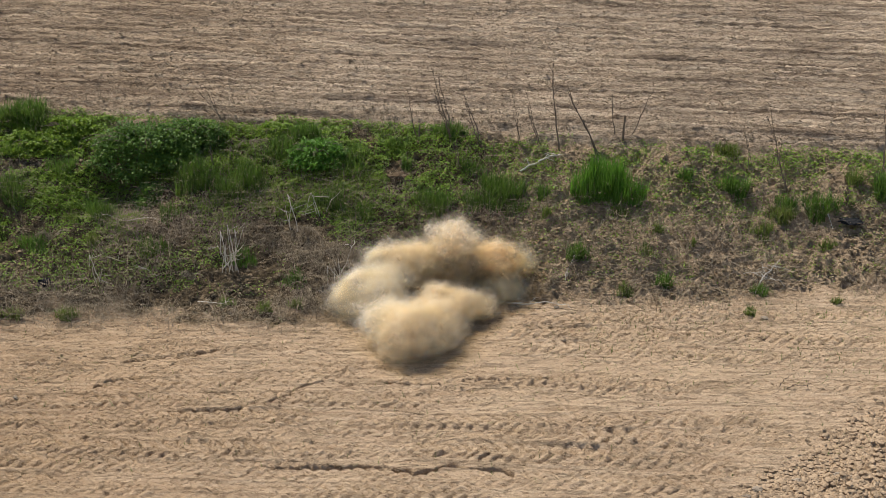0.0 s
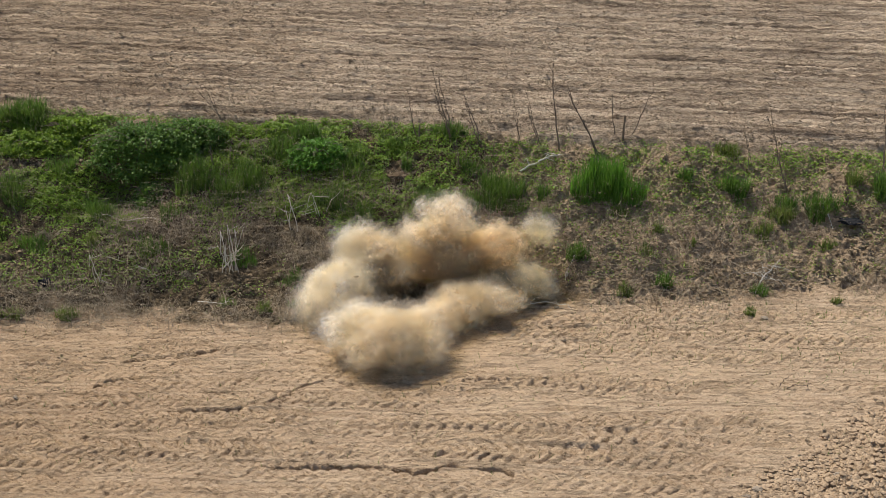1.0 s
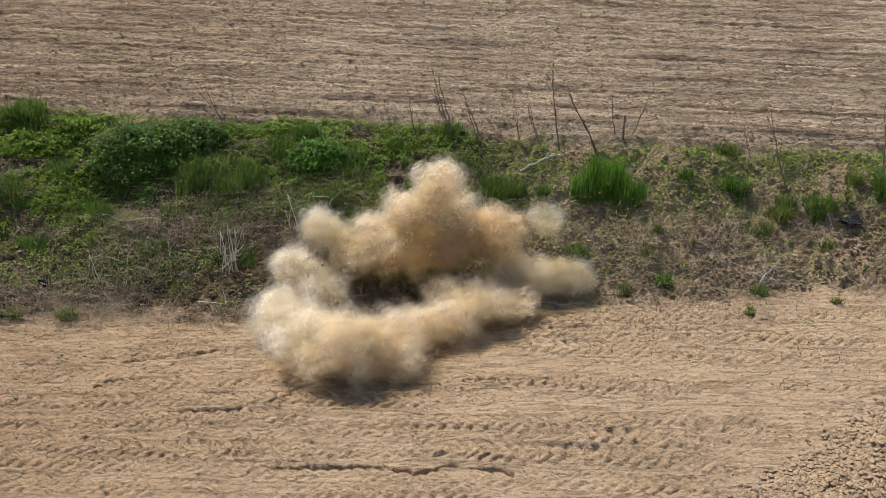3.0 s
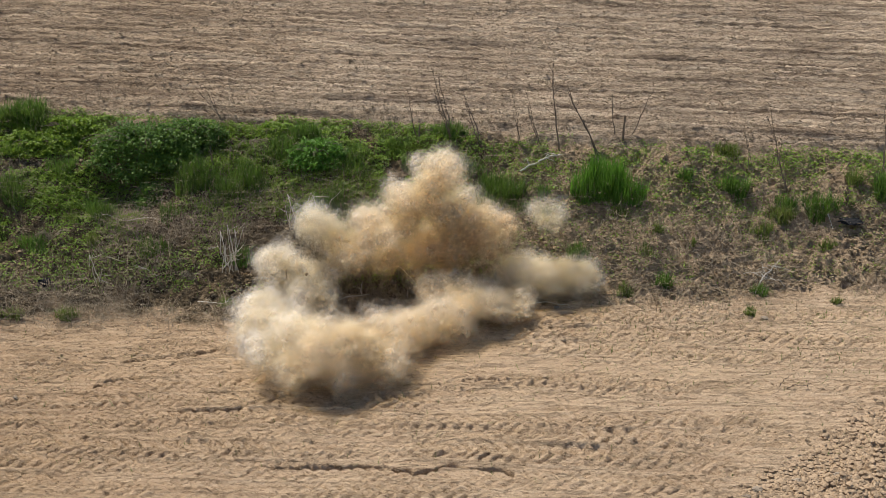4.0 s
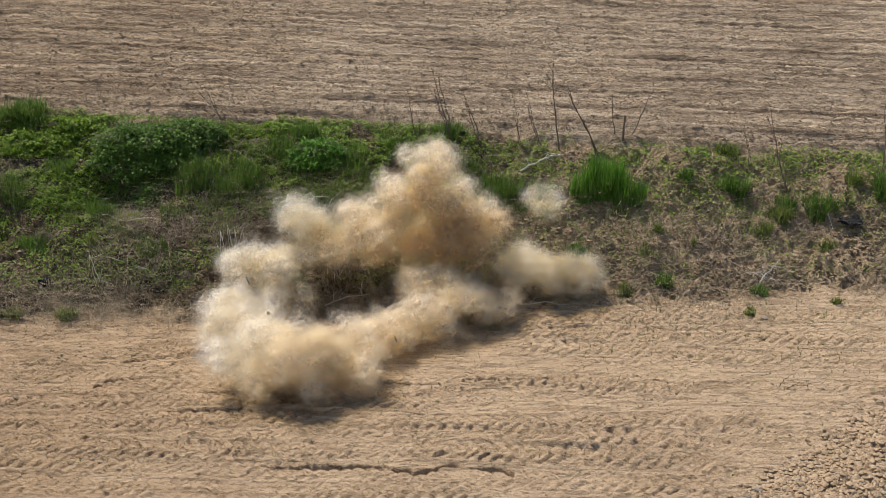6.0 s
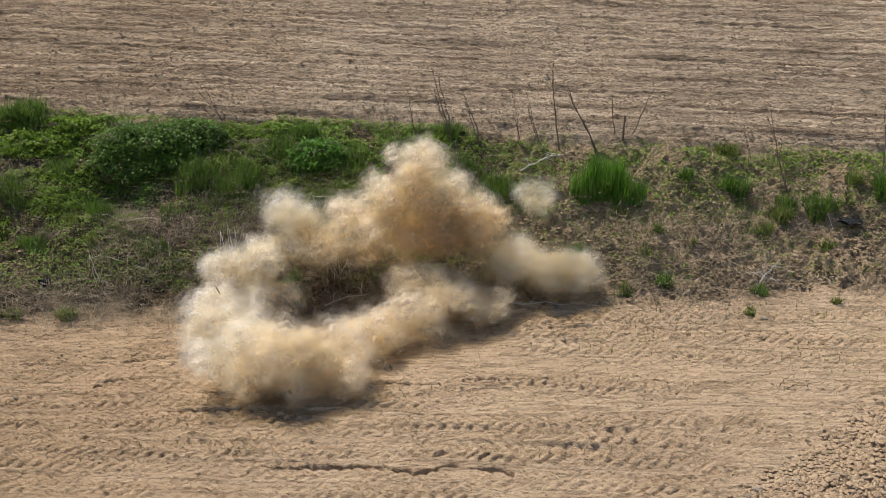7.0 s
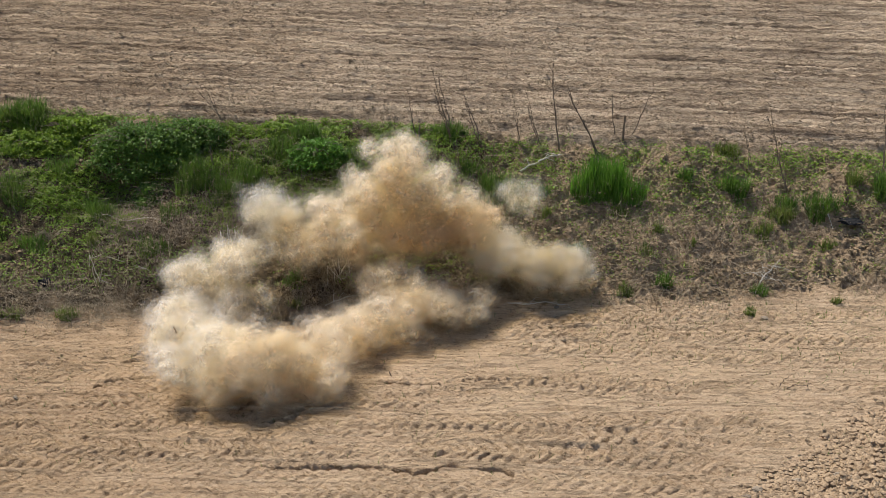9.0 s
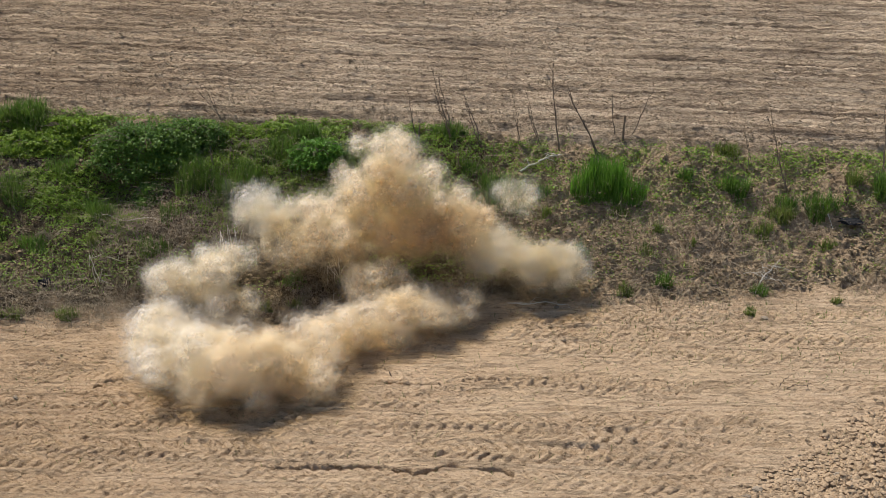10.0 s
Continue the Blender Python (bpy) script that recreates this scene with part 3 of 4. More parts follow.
def dry_litter():
    """Dead stalks over the bank, stubble over the field, thin sprouts over the low ground."""
    n = 110000
    x, y = rng.uniform(-9, 9, n), rng.uniform(20.3, 25.6, n)
    u = up_bank(x, y)
    dense = (0.38 + 0.62 * smooth(-x, -2.0, 1.5)) * (0.24 * smooth(u, -0.36, -0.02) + 0.76 * smooth(u + 0.04 + 0.08 * smooth(-x, -0.5, 3.0), -0.06, 0.10)) * (1 - 0.75 * smooth(u, 0.45, 0.75)) * smooth(fbm(x * 0.9, y * 1.4, 33, 3), -0.35, 0.2)
    keep = rng.uniform(0, 1, n) < dense
    x, y = x[keep], y[keep]
    me = mesh_from("dead_stalks", *blades(on_ground(x, y, 0.01), rng.uniform(0.08, 0.38, len(x)), 1.2, 0.0075, 0.5), STRAW)
    tagged(new("dead_stalks", me), "tangle of dead straw-coloured stalks on the bank", "dry grass", kind="stuff")
    n = 24000
    x, y = rng.uniform(-11, 11, n), 25.0 + 12 * rng.uniform(0, 1, n) ** 1.2
    keep = up_bank(x, y) > 1.04
    x, y = x[keep], y[keep]
    me = mesh_from("stubble", *blades(on_ground(x, y, 0.01), rng.uniform(0.04, 0.12, len(x)), 1.4, 0.014, 0.3, 2), STRAW)
    tagged(new("stubble", me), "scattered pale stubble on the tilled field", "stubble", kind="stuff")
    n = 6500
    x, y = rng.uniform(-8, 8, n), rng.uniform(16, 22, n)
    keep = (rng.uniform(0, 1, n) < 0.12 + 0.8 * smooth(x, 0.5, 3.0) * smooth(y, 18.5, 20.0)) & (up_bank(x, y) < 0.05)
    x, y = x[keep], y[keep]
    me = mesh_from("sprouts", *blades(on_ground(x, y, 0.01), rng.uniform(0.04, 0.13, len(x)), 0.7, 0.008, 0.4), GRASS)
    tagged(new("sprouts", me), "thin green sprouts coming up through dry earth", "sprouts", kind="stuff")


dry_litter()


def clods(name, x, y, size, material, label, squash=0.7):
    """Many rough lumps in one mesh."""
    d, faces = LUMP
    n = len(x)
    jitter = rng.uniform(0.65, 1.25, (n, len(d), 1))
    v = d[None] * jitter * size[:, None, None] * np.array([1.15, 1.0, squash])
    turn = rng.uniform(0, 2 * np.pi, n)
    c, s = np.cos(turn)[:, None], np.sin(turn)[:, None]
    v = np.stack([v[..., 0] * c - v[..., 1] * s, v[..., 0] * s + v[..., 1] * c, v[..., 2]], -1)
    v = v + on_ground(x, y)[:, None, :] + np.array([0, 0, 0.25]) * size[:, None, None]
    f = faces[None] + (np.arange(n) * len(d))[:, None, None]
    tagged(new(name, mesh_from(name, v.reshape(-1, 3), f.reshape(-1, 3), material)), label, "clods", kind="stuff")


def ball(level):
    bm = bmesh.new()
    bmesh.ops.create_icosphere(bm, subdivisions=level, radius=1.0)
    verts = np.array([v.co[:] for v in bm.verts])
    faces = np.array([[v.index for v in f.verts] for f in bm.faces])
    bm.free()
    return verts, faces


LUMP = ball(1)


def scatter_clods():
    n = 48000
    x, y = rng.uniform(-9, 9, n), rng.uniform(21.3, 25.2, n)
    u = up_bank(x, y)
    keep = rng.uniform(0, 1, n) < (0.15 + 0.6 * smooth(x, 0.5, 2.5)) * smooth(u, -0.02, 0.08) * smooth(-u, -1.05, -0.9) * smooth(fbm(x, y, 71, 3), -0.4, 0.2)
    x, y = x[keep], y[keep]
    clods("bank_clods", x, y, 0.010 + 0.034 * rng.uniform(0, 1, len(x)) ** 3, CLOD, "crumbled brown clods on the bare slope")
    n = 24000
    x, y = rng.uniform(3.0, 8.0, n), rng.uniform(15.2, 19.5, n)
    keep = rng.uniform(0, 1, n) < smooth(x + 1.05 * (17.9 - y), 6.0, 7.2)
    x, y = x[keep], y[keep]
    clods("spoil_clods", x, y, 0.006 + 0.050 * rng.uniform(0, 1, len(x)) ** 4, PALE_CLOD, "pale dry clods heaped on the spoil")
    n = 22000
    x, y = rng.uniform(-8, 8, n), rng.uniform(15.5, 21.8, n)
    keep = rng.uniform(0, 1, n) < 0.04 + 0.96 * smooth(fbm(x * 0.8, y * 1.8, 73, 3), 0.05, 0.35)
    x, y = x[keep], y[keep]
    clods("ground_crumbs", x, y, 0.003 + 0.021 * rng.uniform(0, 1, len(x)) ** 4, PALE_CLOD, "loose dry crumbs along the wheel tracks")
    n = 22000
    x, y = rng.uniform(-11, 11, n), 24.9 + 12 * rng.uniform(0, 1, n) ** 1.2
    keep = (up_bank(x, y) > 1.02) & (rng.uniform(0, 1, n) < 0.2 + 0.8 * smooth(fbm(x * 0.3, y * 3, 74, 3), -0.1, 0.3))
    x, y = x[keep], y[keep]
    clods("field_clods", x, y, 0.008 + 0.022 * rng.uniform(0, 1, len(x)) ** 3, CLOD, "brown clods along the tilled rows")


scatter_clods()


# ---- stems, branches and scraps ----
def wander(start, end, n=8, amount=0.05, sag=0.0):
    f = np.linspace(0, 1, n)[:, None]
    p = np.asarray(start) * (1 - f) + np.asarray(end) * f
    k = rng.normal(0, amount, (n, 3)).cumsum(0) * 0.5
    k -= k[0] * (1 - f) + k[-1] * f
    p = p + k
    p[:, 2] += sag * np.sin(np.pi * f[:, 0])
    return p


def sapling(x, y, dx, tall, stems=1, twigs=5, thick=0.008, material=TWIG, label="bare thin brown sapling on the brow"):
    ob = thing("sapling", x, y, label, "sapling", "bare saplings along the brow")
    z = float(height(x, y)[0])
    for k in range(stems):
        f = 1 - 0.16 * k
        tip = (x + dx * f + rng.normal(0, 0.10) * (k > 0), y + rng.normal(0, 0.1), z + tall * f)
        line = wander((x + rng.normal(0, 0.03), y, z - 0.05), tip, 10, 0.025 * tall)
        stem = part("stem", tube(line, 1.5 * thick * f, thick * 0.6), material, ob)
        for j in range(twigs):
            i = int(rng.integers(3, 9))
            a = line[i]
            b = a + np.array([rng.normal(0.3 * dx, 0.16), rng.normal(0, 0.1), rng.uniform(0.08, 0.28)]) * tall * 0.6
            twig = new("twig", mesh_from("twig", *tube(wander(a, b, 5, 0.015), thick * 0.55, thick * 0.3, 4), material))
            twig.data.transform(Matrix.Translation(-Vector(ob.location)))
            twig.parent = stem
    return ob


sapling(2.22, 24.58, -0.18, 1.75, 1, 6, 0.012)
sapling(2.91, 24.43, -0.62, 1.45, 2, 5, 0.011)
sapling(0.19, 24.70, -0.42, 1.55, 4, 4, 0.008)
sapling(0.79, 24.68, -0.42, 1.0, 2, 4, 0.009)
sapling(-0.48, 24.67, -0.20, 1.05, 1, 3, 0.009)
sapling(0.33, 24.03, -0.08, 0.60, 2, 2, 0.009)
sapling(3.63, 24.81, 0.38, 0.95, 1, 3, 0.008)
sapling(3.27, 24.85, -0.06, 0.85, 1, 2, 0.007)
sapling(1.87, 24.68, -0.32, 1.10, 3, 2, 0.006)
sapling(1.45, 24.63, -0.12, 0.90, 2, 2, 0.006)
sapling(6.51, 23.87, -0.58, 1.75, 3, 4, 0.007)
sapling(5.86, 24.32, -0.20, 0.80, 2, 2, 0.006)
sapling(8.36, 24.27, -0.10, 1.40, 2, 4, 0.008)
sapling(-4.20, 24.73, -0.35, 0.85, 3, 4, 0.006)
sapling(7.71, 24.36, 0.05, 0.45, 1, 2, 0.006)
sapling(-3.93, 23.92, 0.02, 0.55, 1, 1, 0.007)
sapling(-4.25, 23.79, -0.06, 0.40, 2, 1, 0.008)


def stake(x, y, tall, thick, label):
    ob = thing("stake", x, y, label, "stake")
    z = float(height(x, y)[0])
    part("shaft", tube([(x, y, z - 0.1), (x + 0.005, y, z + tall * 0.5), (x + 0.02, y, z + tall * 0.97), (x + 0.02, y, z + tall)], thick, thick * 0.75, 7), TWIG, ob)
    part("splinter", tube([(x + 0.02, y, z + tall * 0.9), (x + 0.035, y, z + tall * 1.06)], thick * 0.5, thick * 0.1, 4), TWIG, ob)


stake(3.45, 24.75, 0.48, 0.022, "weathered dark wooden stake on the brow")
stake(-0.46, 24.65, 0.34, 0.018, "short dark wooden stake on the brow")


def fallen_branch(x, y, dx, dy, lift, limbs, thick=0.016, material=DEAD_WOOD, label="bleached dead branch lying on the bank"):
    ob = thing("fallen_branch", x, y, label, "branch", "dead branches on the bank")
    a = on_ground(np.array([x]), np.array([y]), -0.02)[0]
    b = on_ground(np.array([x + dx]), np.array([y + dy]), -lift)[0]
    line = wander(a, b, 9, 0.035, 0.04)
    part("limb", tube(line, thick, thick * 0.5, 6), material, ob)
    for k in range(limbs):
        i = int(rng.integers(1, 8))
        ang = rng.uniform(0, 2 * np.pi)
        reach = rng.uniform(0.15, 0.5) * math.hypot(dx, dy)
        ex, ey = line[i][0] + reach * math.cos(ang), line[i][1] + reach * math.sin(ang) * 0.6
        e = on_ground(np.array([ex]), np.array([ey]), -rng.uniform(0.0, 0.12))[0]
        part("side_limb", tube(wander(line[i], e, 6, 0.03, 0.05), thick * 0.55, thick * 0.2, 5), material, ob)
    return ob


fallen_branch(1.45, 24.03, 0.80, 0.35, 0.06, 4, 0.020)
fallen_branch(5.54, 21.80, 0.58, 0.72, 0.08, 9, 0.012)
fallen_branch(5.74, 22.22, 0.40, -0.15, 0.08, 4, 0.008)
fallen_branch(-6.09, 22.79, 0.95, 0.05, 0.03, 2, 0.010)
fallen_branch(-6.00, 22.17, 1.0, -0.35, 0.03, 2, 0.009)
fallen_branch(-2.06, 21.26, 0.75, 0.35, 0.08, 5, 0.012)
fallen_branch(-1.84, 21.84, 0.25, 0.55, 0.18, 6, 0.010)
fallen_branch(2.18, 21.99, 0.2, 0.35, 0.06, 3, 0.008)
fallen_branch(7.91, 23.71, 0.30, 0.15, 0.04, 1, 0.008)
fallen_branch(7.05, 23.71, 0.15, -0.55, 0.06, 1, 0.008)
fallen_branch(1.15, 21.47, 1.0, -0.05, 0.02, 5, 0.010)
fallen_branch(-7.57, 20.78, 0.55, 0.12, 0.04, 2, 0.010, TWIG, "dark twig lying at the foot of the bank")
fallen_branch(5.38, 18.62, 0.35, 0.02, 0.03, 3, 0.008, TWIG, "dark twig lying on the dry earth")
fallen_branch(5.28, 18.65, 0.10, 0.10, 0.10, 1, 0.007, TWIG, "dark twig lying on the dry earth")
fallen_branch(-4.26, 21.24, 0.6, 0.1, 0.05, 4, 0.008)
fallen_branch(-0.44, 21.89, -0.5, 0.3, 0.12, 5, 0.010)


def dead_shrub(x, y, spread, tall, stems, thick=0.007, material=DEAD_WOOD, label="dead shrub of bleached drooping stems on the bank"):
    ob = thing("dead_shrub", x, y, label, "dead shrub", "dead shrubs on the bank")
    z = float(height(x, y)[0])
    for k in range(stems):
        a, r = rng.uniform(0, 2 * np.pi), spread * rng.uniform(0.3, 1.0)
        top = np.array([x + r * 0.5 * math.cos(a), y + r * 0.3 * math.sin(a), z + tall * rng.uniform(0.6, 1.0)])
        end = np.array([x + r * math.cos(a), y - abs(r * math.sin(a)) * 0.6, 0.0])
        end[2] = float(height(end[0], end[1])[0]) + rng.uniform(0.0, 0.3) * tall
        f = np.linspace(0, 1, 9)[:, None]
        p = (1 - f) ** 2 * np.array([x, y, z]) + 2 * f * (1 - f) * (top * 1.0 + np.array([0, 0, tall * 0.4])) + f ** 2 * end
        part("stem", tube(p + rng.normal(0, 0.008, p.shape), thick, thick * 0.4, 4), material, ob)
    return ob



def bleached_stems(x, y, stems, tall, spread, thick=0.009):
    """A few long pale stems, leaning and kinked, some hanging over at the tip."""
    ob = thing("dead_shrub", x, y, "dead shrub of a few bleached kinked stems on the bank", "dead shrub", "dead shrubs on the bank")
    z = float(height(x, y)[0])
    for k in range(stems):
        lean = rng.uniform(-1, 1) * spread
        tip = np.array([x + lean, y - rng.uniform(0.0, 0.3), z + tall * rng.uniform(0.55, 1.0)])
        line = wander((x + rng.normal(0, 0.08), y + rng.normal(0, 0.05), z - 0.03), tip, 9, 0.012)
        if k % 2:
            droop = tip + np.array([0.35 * lean + rng.normal(0, 0.06), -0.15, -0.55 * tall * rng.uniform(0.5, 1.2)])
            line = np.concatenate([line, wander(tip, droop, 7, 0.010, 0.05)[1:]])
        stem = part("stem", tube(line, thick, thick * 0.35, 5), DEAD_WOOD, ob)
        for j in range(2):
            a = line[int(rng.integers(3, 8))]
            b = a + np.array([rng.normal(0, 0.16), rng.normal(0, 0.06), rng.uniform(-0.12, 0.20)])
            twig = new("twig", mesh_from("twig", *tube(wander(a, b, 5, 0.015), thick * 0.5, thick * 0.25, 4), DEAD_WOOD))
            twig.data.transform(Matrix.Translation(-Vector(ob.location)))
            twig.parent = stem
    return ob


bleached_stems(-3.72, 21.95, 9, 0.95, 0.38, 0.008)
bleached_stems(-2.75, 22.75, 3, 0.85, 0.10, 0.009)
bleached_stems(-2.25, 23.05, 3, 0.60, 0.30, 0.007)
bleached_stems(-6.10, 21.75, 3, 0.55, 0.15, 0.008)
bleached_stems(-1.75, 21.85, 5, 0.50, 0.40, 0.008)
GREY = "low tangle of grey-brown dead brush on the bank"
dead_shrub(-1.66, 22.18, 0.45, 0.40, 22, 0.005, STRAW, GREY)
dead_shrub(-2.44, 22.59, 0.50, 0.35, 26, 0.005, STRAW, GREY)
dead_shrub(-3.11, 22.61, 0.50, 0.30, 22, 0.005, STRAW, GREY)
dead_shrub(-5.46, 22.63, 0.55, 0.28, 22, 0.005, STRAW, GREY)
dead_shrub(-7.07, 22.55, 0.55, 0.30, 24, 0.005, STRAW, GREY)
dead_shrub(-4.43, 21.77, 0.50, 0.25, 20, 0.005, STRAW, GREY)
dead_shrub(2.39, 22.11, 0.25, 0.30, 12, 0.005, TWIG, GREY)
dead_shrub(5.67, 22.03, 0.25, 0.25, 12, 0.005, TWIG, GREY)
dead_shrub(1.31, 23.09, 0.20, 0.25, 8, 0.005, TWIG, GREY)
dead_shrub(-3.67, 24.34, 0.45, 0.25, 18, 0.005, STRAW, GREY)
dead_shrub(6.17, 22.87, 0.30, 0.22, 12, 0.005, STRAW, GREY)
dead_shrub(-6.29, 21.56, 0.40, 0.30, 12, 0.005, STRAW, GREY)


def rock(name, x, y, size, material, label, category, squash=0.7, lift=0.3):
    d, faces = ball(3)
    q = np.array([noise.fractal(Vector(v) * 1.6 + Vector((x, y, 0)), 0.8, 2.1, 4) for v in d])
    v = d * (size * (1 + 0.5 * q))[:, None] * np.array([1.2, 1.0, squash])
    ob = new(name, mesh_from(name, v, faces, material, False))
    ob.location = (x, y, float(height(x, y)[0]) + lift * size)
    return tagged(ob, label, category)


rock("earth_clod", -0.86, 23.80, 0.13, DARK_CLOD, "large brown earth clod lodged in the slope", "clod", 0.6)
rock("stone", 1.99, 21.37, 0.035, STONE, "small pale stone at the foot of the bank", "stone")
rock("stone", -6.64, 18.38, 0.035, STONE, "small pale stone on the dry earth", "stone")
rock("stone", -0.81, 23.48, 0.035, STONE, "small pale stone on the slope", "stone")
rock("stone", 4.34, 15.85, 0.060, STONE, "grey stone lying on the spoil heap", "stone", 0.45)
rock("stone", 4.16, 15.71, 0.048, STONE, "grey stone lying on the spoil heap", "stone", 0.5)
rock("stone", 5.48, 16.02, 0.054, STONE, "grey stone lying on the spoil heap", "stone", 0.5)
rock("stone", 5.63, 15.85, 0.060, STONE, "grey stone lying on the spoil heap", "stone", 0.7)
rock("stone", 4.93, 16.02, 0.048, STONE, "grey stone lying on the spoil heap", "stone", 0.5)
rock("stone", 6.35, 16.97, 0.054, STONE, "grey stone lying on the spoil heap", "stone", 0.5)
rock("stone", 5.56, 21.08, 0.05, STONE, "flat grey stone at the foot of the bank", "stone", 0.3)
# two black lumps added as the darkness of holes in the slope
rock("plastic_scrap", 7.55, 23.28, 0.16, BLACK, "black lump standing in for a shaded hole in the slope", "plastic scrap", 0.30)
rock("plastic_scrap", -7.02, 21.72, 0.10, BLACK, "black lump standing in for a shaded hole in the slope", "plastic scrap", 0.7)

# ---- the dust thrown up by the blast ----
BALL = ball(3)
# veils of one puff, from the core outwards: radius and cover
VEILS = [(0.50, 0.27), (0.76, 0.15), (1.00, 0.07), (1.26, 0.022)]


def veil_meshes(seed, material, cover):
    """The nested lumpy veils of one puff of dust, dense at the core and thin towards the rim; radius about 1."""
    d, faces = BALL
    made = []
    for k, (radius, veil) in enumerate(VEILS):
        q = d * 1.7 + seed * 3.7 + k * 0.16
        lump = np.array([noise.fractal(Vector(v), 0.9, 2.1, 4) for v in q])
        me = mesh_from("veil", d * (radius * (1 + (0.52 + 0.06 * k) * lump))[:, None], faces, material, True)
        layer = me.attributes.new("cover", "FLOAT", "POINT")
        layer.data.foreach_set("value", np.full(len(d), veil * cover, np.float32))
        made.append(me)
    return made


LOBES = []


def lobe(rows, tone, count):
    LOBES.append((rows, tone, count))


# rows: seconds, centre, radius
lobe([(0, -1.56, 21.22, 0.25, 0.31), (1, -2.05, 20.89, 0.35, 0.46), (2.5, -2.54, 20.34, 0.41, 0.55), (5, -3.2, 20.01, 0.48, 0.63), (7.5, -3.83, 19.93, 0.52, 0.69), (10, -4.51, 19.35, 0.51, 0.68)], "pale", 12)
lobe([(0, -0.89, 20.27, 0.29, 0.38), (1, -1.38, 19.79, 0.39, 0.51), (2.5, -1.99, 19.41, 0.43, 0.56), (5, -2.69, 18.81, 0.5, 0.66), (7.5, -3.27, 18.58, 0.52, 0.7), (10, -3.9, 18.4, 0.52, 0.69)], "pale", 13)
lobe([(0, -0.59, 19.81, 0.32, 0.42), (1, -0.95, 19.44, 0.41, 0.55), (2.5, -1.47, 19.14, 0.47, 0.63), (5, -2.09, 18.58, 0.52, 0.7), (7.5, -2.65, 18.47, 0.53, 0.71), (10, -3.14, 18.26, 0.55, 0.73)], "tan", 14)
lobe([(0, -0.18, 20.17, 0.29, 0.38), (1, -0.45, 19.63, 0.36, 0.48), (2.5, -0.76, 19.34, 0.41, 0.54), (5, -1.37, 18.95, 0.47, 0.62), (7.5, -1.84, 18.69, 0.46, 0.62), (10, -2.27, 18.63, 0.49, 0.66)], "tan", 13)
lobe([(0, -1.15, 20.9, 0.46, 0.34), (1, -1.77, 20.9, 0.56, 0.43), (2.5, -2.21, 20.9, 0.46, 0.53), (5, -2.75, 20.9, 0.24, 0.63), (7.5, -3.33, 20.9, 0.29, 0.66), (10, -3.92, 20.9, 0.13, 0.68)], "pale", 12)
lobe([(0, -1.3, 21.2, 0.58, 0.31), (1, -1.89, 21.2, 0.58, 0.39), (2.5, -2.41, 21.2, 0.85, 0.37), (5, -3.04, 21.2, 0.95, 0.46), (7.5, -3.82, 21.2, 0.79, 0.48), (10, -4.61, 21.2, 0.63, 0.49)], "pale", 10)
lobe([(0, -0.92, 21.3, 0.59, 0.31), (1, -1.55, 21.3, 0.75, 0.34), (2.5, -1.94, 21.3, 0.59, 0.39), (5, -2.47, 21.3, 0.75, 0.44), (7.5, -3.04, 21.3, 1.12, 0.48), (10, -3.73, 21.3, 0.91, 0.53)], "pale", 10)
lobe([(0, -1.13, 21.8, 0.73, 0.18), (1, -1.57, 21.8, 1.06, 0.32), (2.5, -2.05, 21.8, 1.38, 0.29), (5, -2.29, 21.8, 1.54, 0.39), (7.5, -2.77, 21.8, 1.7, 0.41), (10, -3.11, 21.8, 1.75, 0.49)], "thin", 8)
lobe([(0, -0.83, 21.8, 0.7, 0.3), (1, -1.23, 21.8, 1.0, 0.4), (2.5, -1.53, 21.8, 0.9, 0.45), (5, -1.82, 21.8, 1.0, 0.49), (7.5, -2.31, 21.8, 1.11, 0.54), (10, -2.7, 21.8, 1.11, 0.59)], "tan", 10)
lobe([(0, -0.49, 21.8, 0.73, 0.28), (1, -0.88, 21.8, 0.68, 0.4), (2.5, -1.03, 21.8, 1.11, 0.44), (5, -1.17, 21.8, 1.43, 0.49), (7.5, -1.51, 21.8, 1.54, 0.54), (10, -1.9, 21.8, 1.54, 0.59)], "tan", 10)
lobe([(0, 0.11, 21.9, 1.12, 0.38), (1, 0.01, 21.9, 1.55, 0.44), (2.5, -0.09, 21.9, 2.08, 0.41), (5, -0.14, 21.9, 2.5, 0.44), (7.5, -0.57, 21.9, 2.55, 0.48), (10, -1.0, 21.9, 2.7, 0.53)], "tan", 10)
lobe([(0, -0.14, 21.9, 0.74, 0.35), (1, -0.29, 21.9, 1.18, 0.4), (2.5, -0.48, 21.9, 1.61, 0.44), (5, -0.48, 21.9, 2.03, 0.49), (7.5, -0.82, 21.9, 2.03, 0.54), (10, -1.21, 21.9, 2.13, 0.58)], "tan", 10)
lobe([(0, 0.46, 22.0, 0.75, 0.4), (1, 0.36, 22.0, 0.92, 0.48), (2.5, 0.36, 22.0, 1.35, 0.48), (5, 0.35, 22.0, 1.67, 0.49), (7.5, 0.16, 22.0, 1.88, 0.51), (10, -0.24, 22.0, 1.99, 0.57)], "tan", 10)
lobe([(0, 0.96, 22.0, 0.64, 0.35), (1, 0.96, 22.0, 0.92, 0.45), (2.5, 0.95, 22.0, 1.19, 0.48), (5, 0.56, 22.0, 1.24, 0.55), (7.5, 0.55, 22.0, 1.35, 0.54), (10, 0.26, 22.0, 1.35, 0.59)], "ochre", 10)
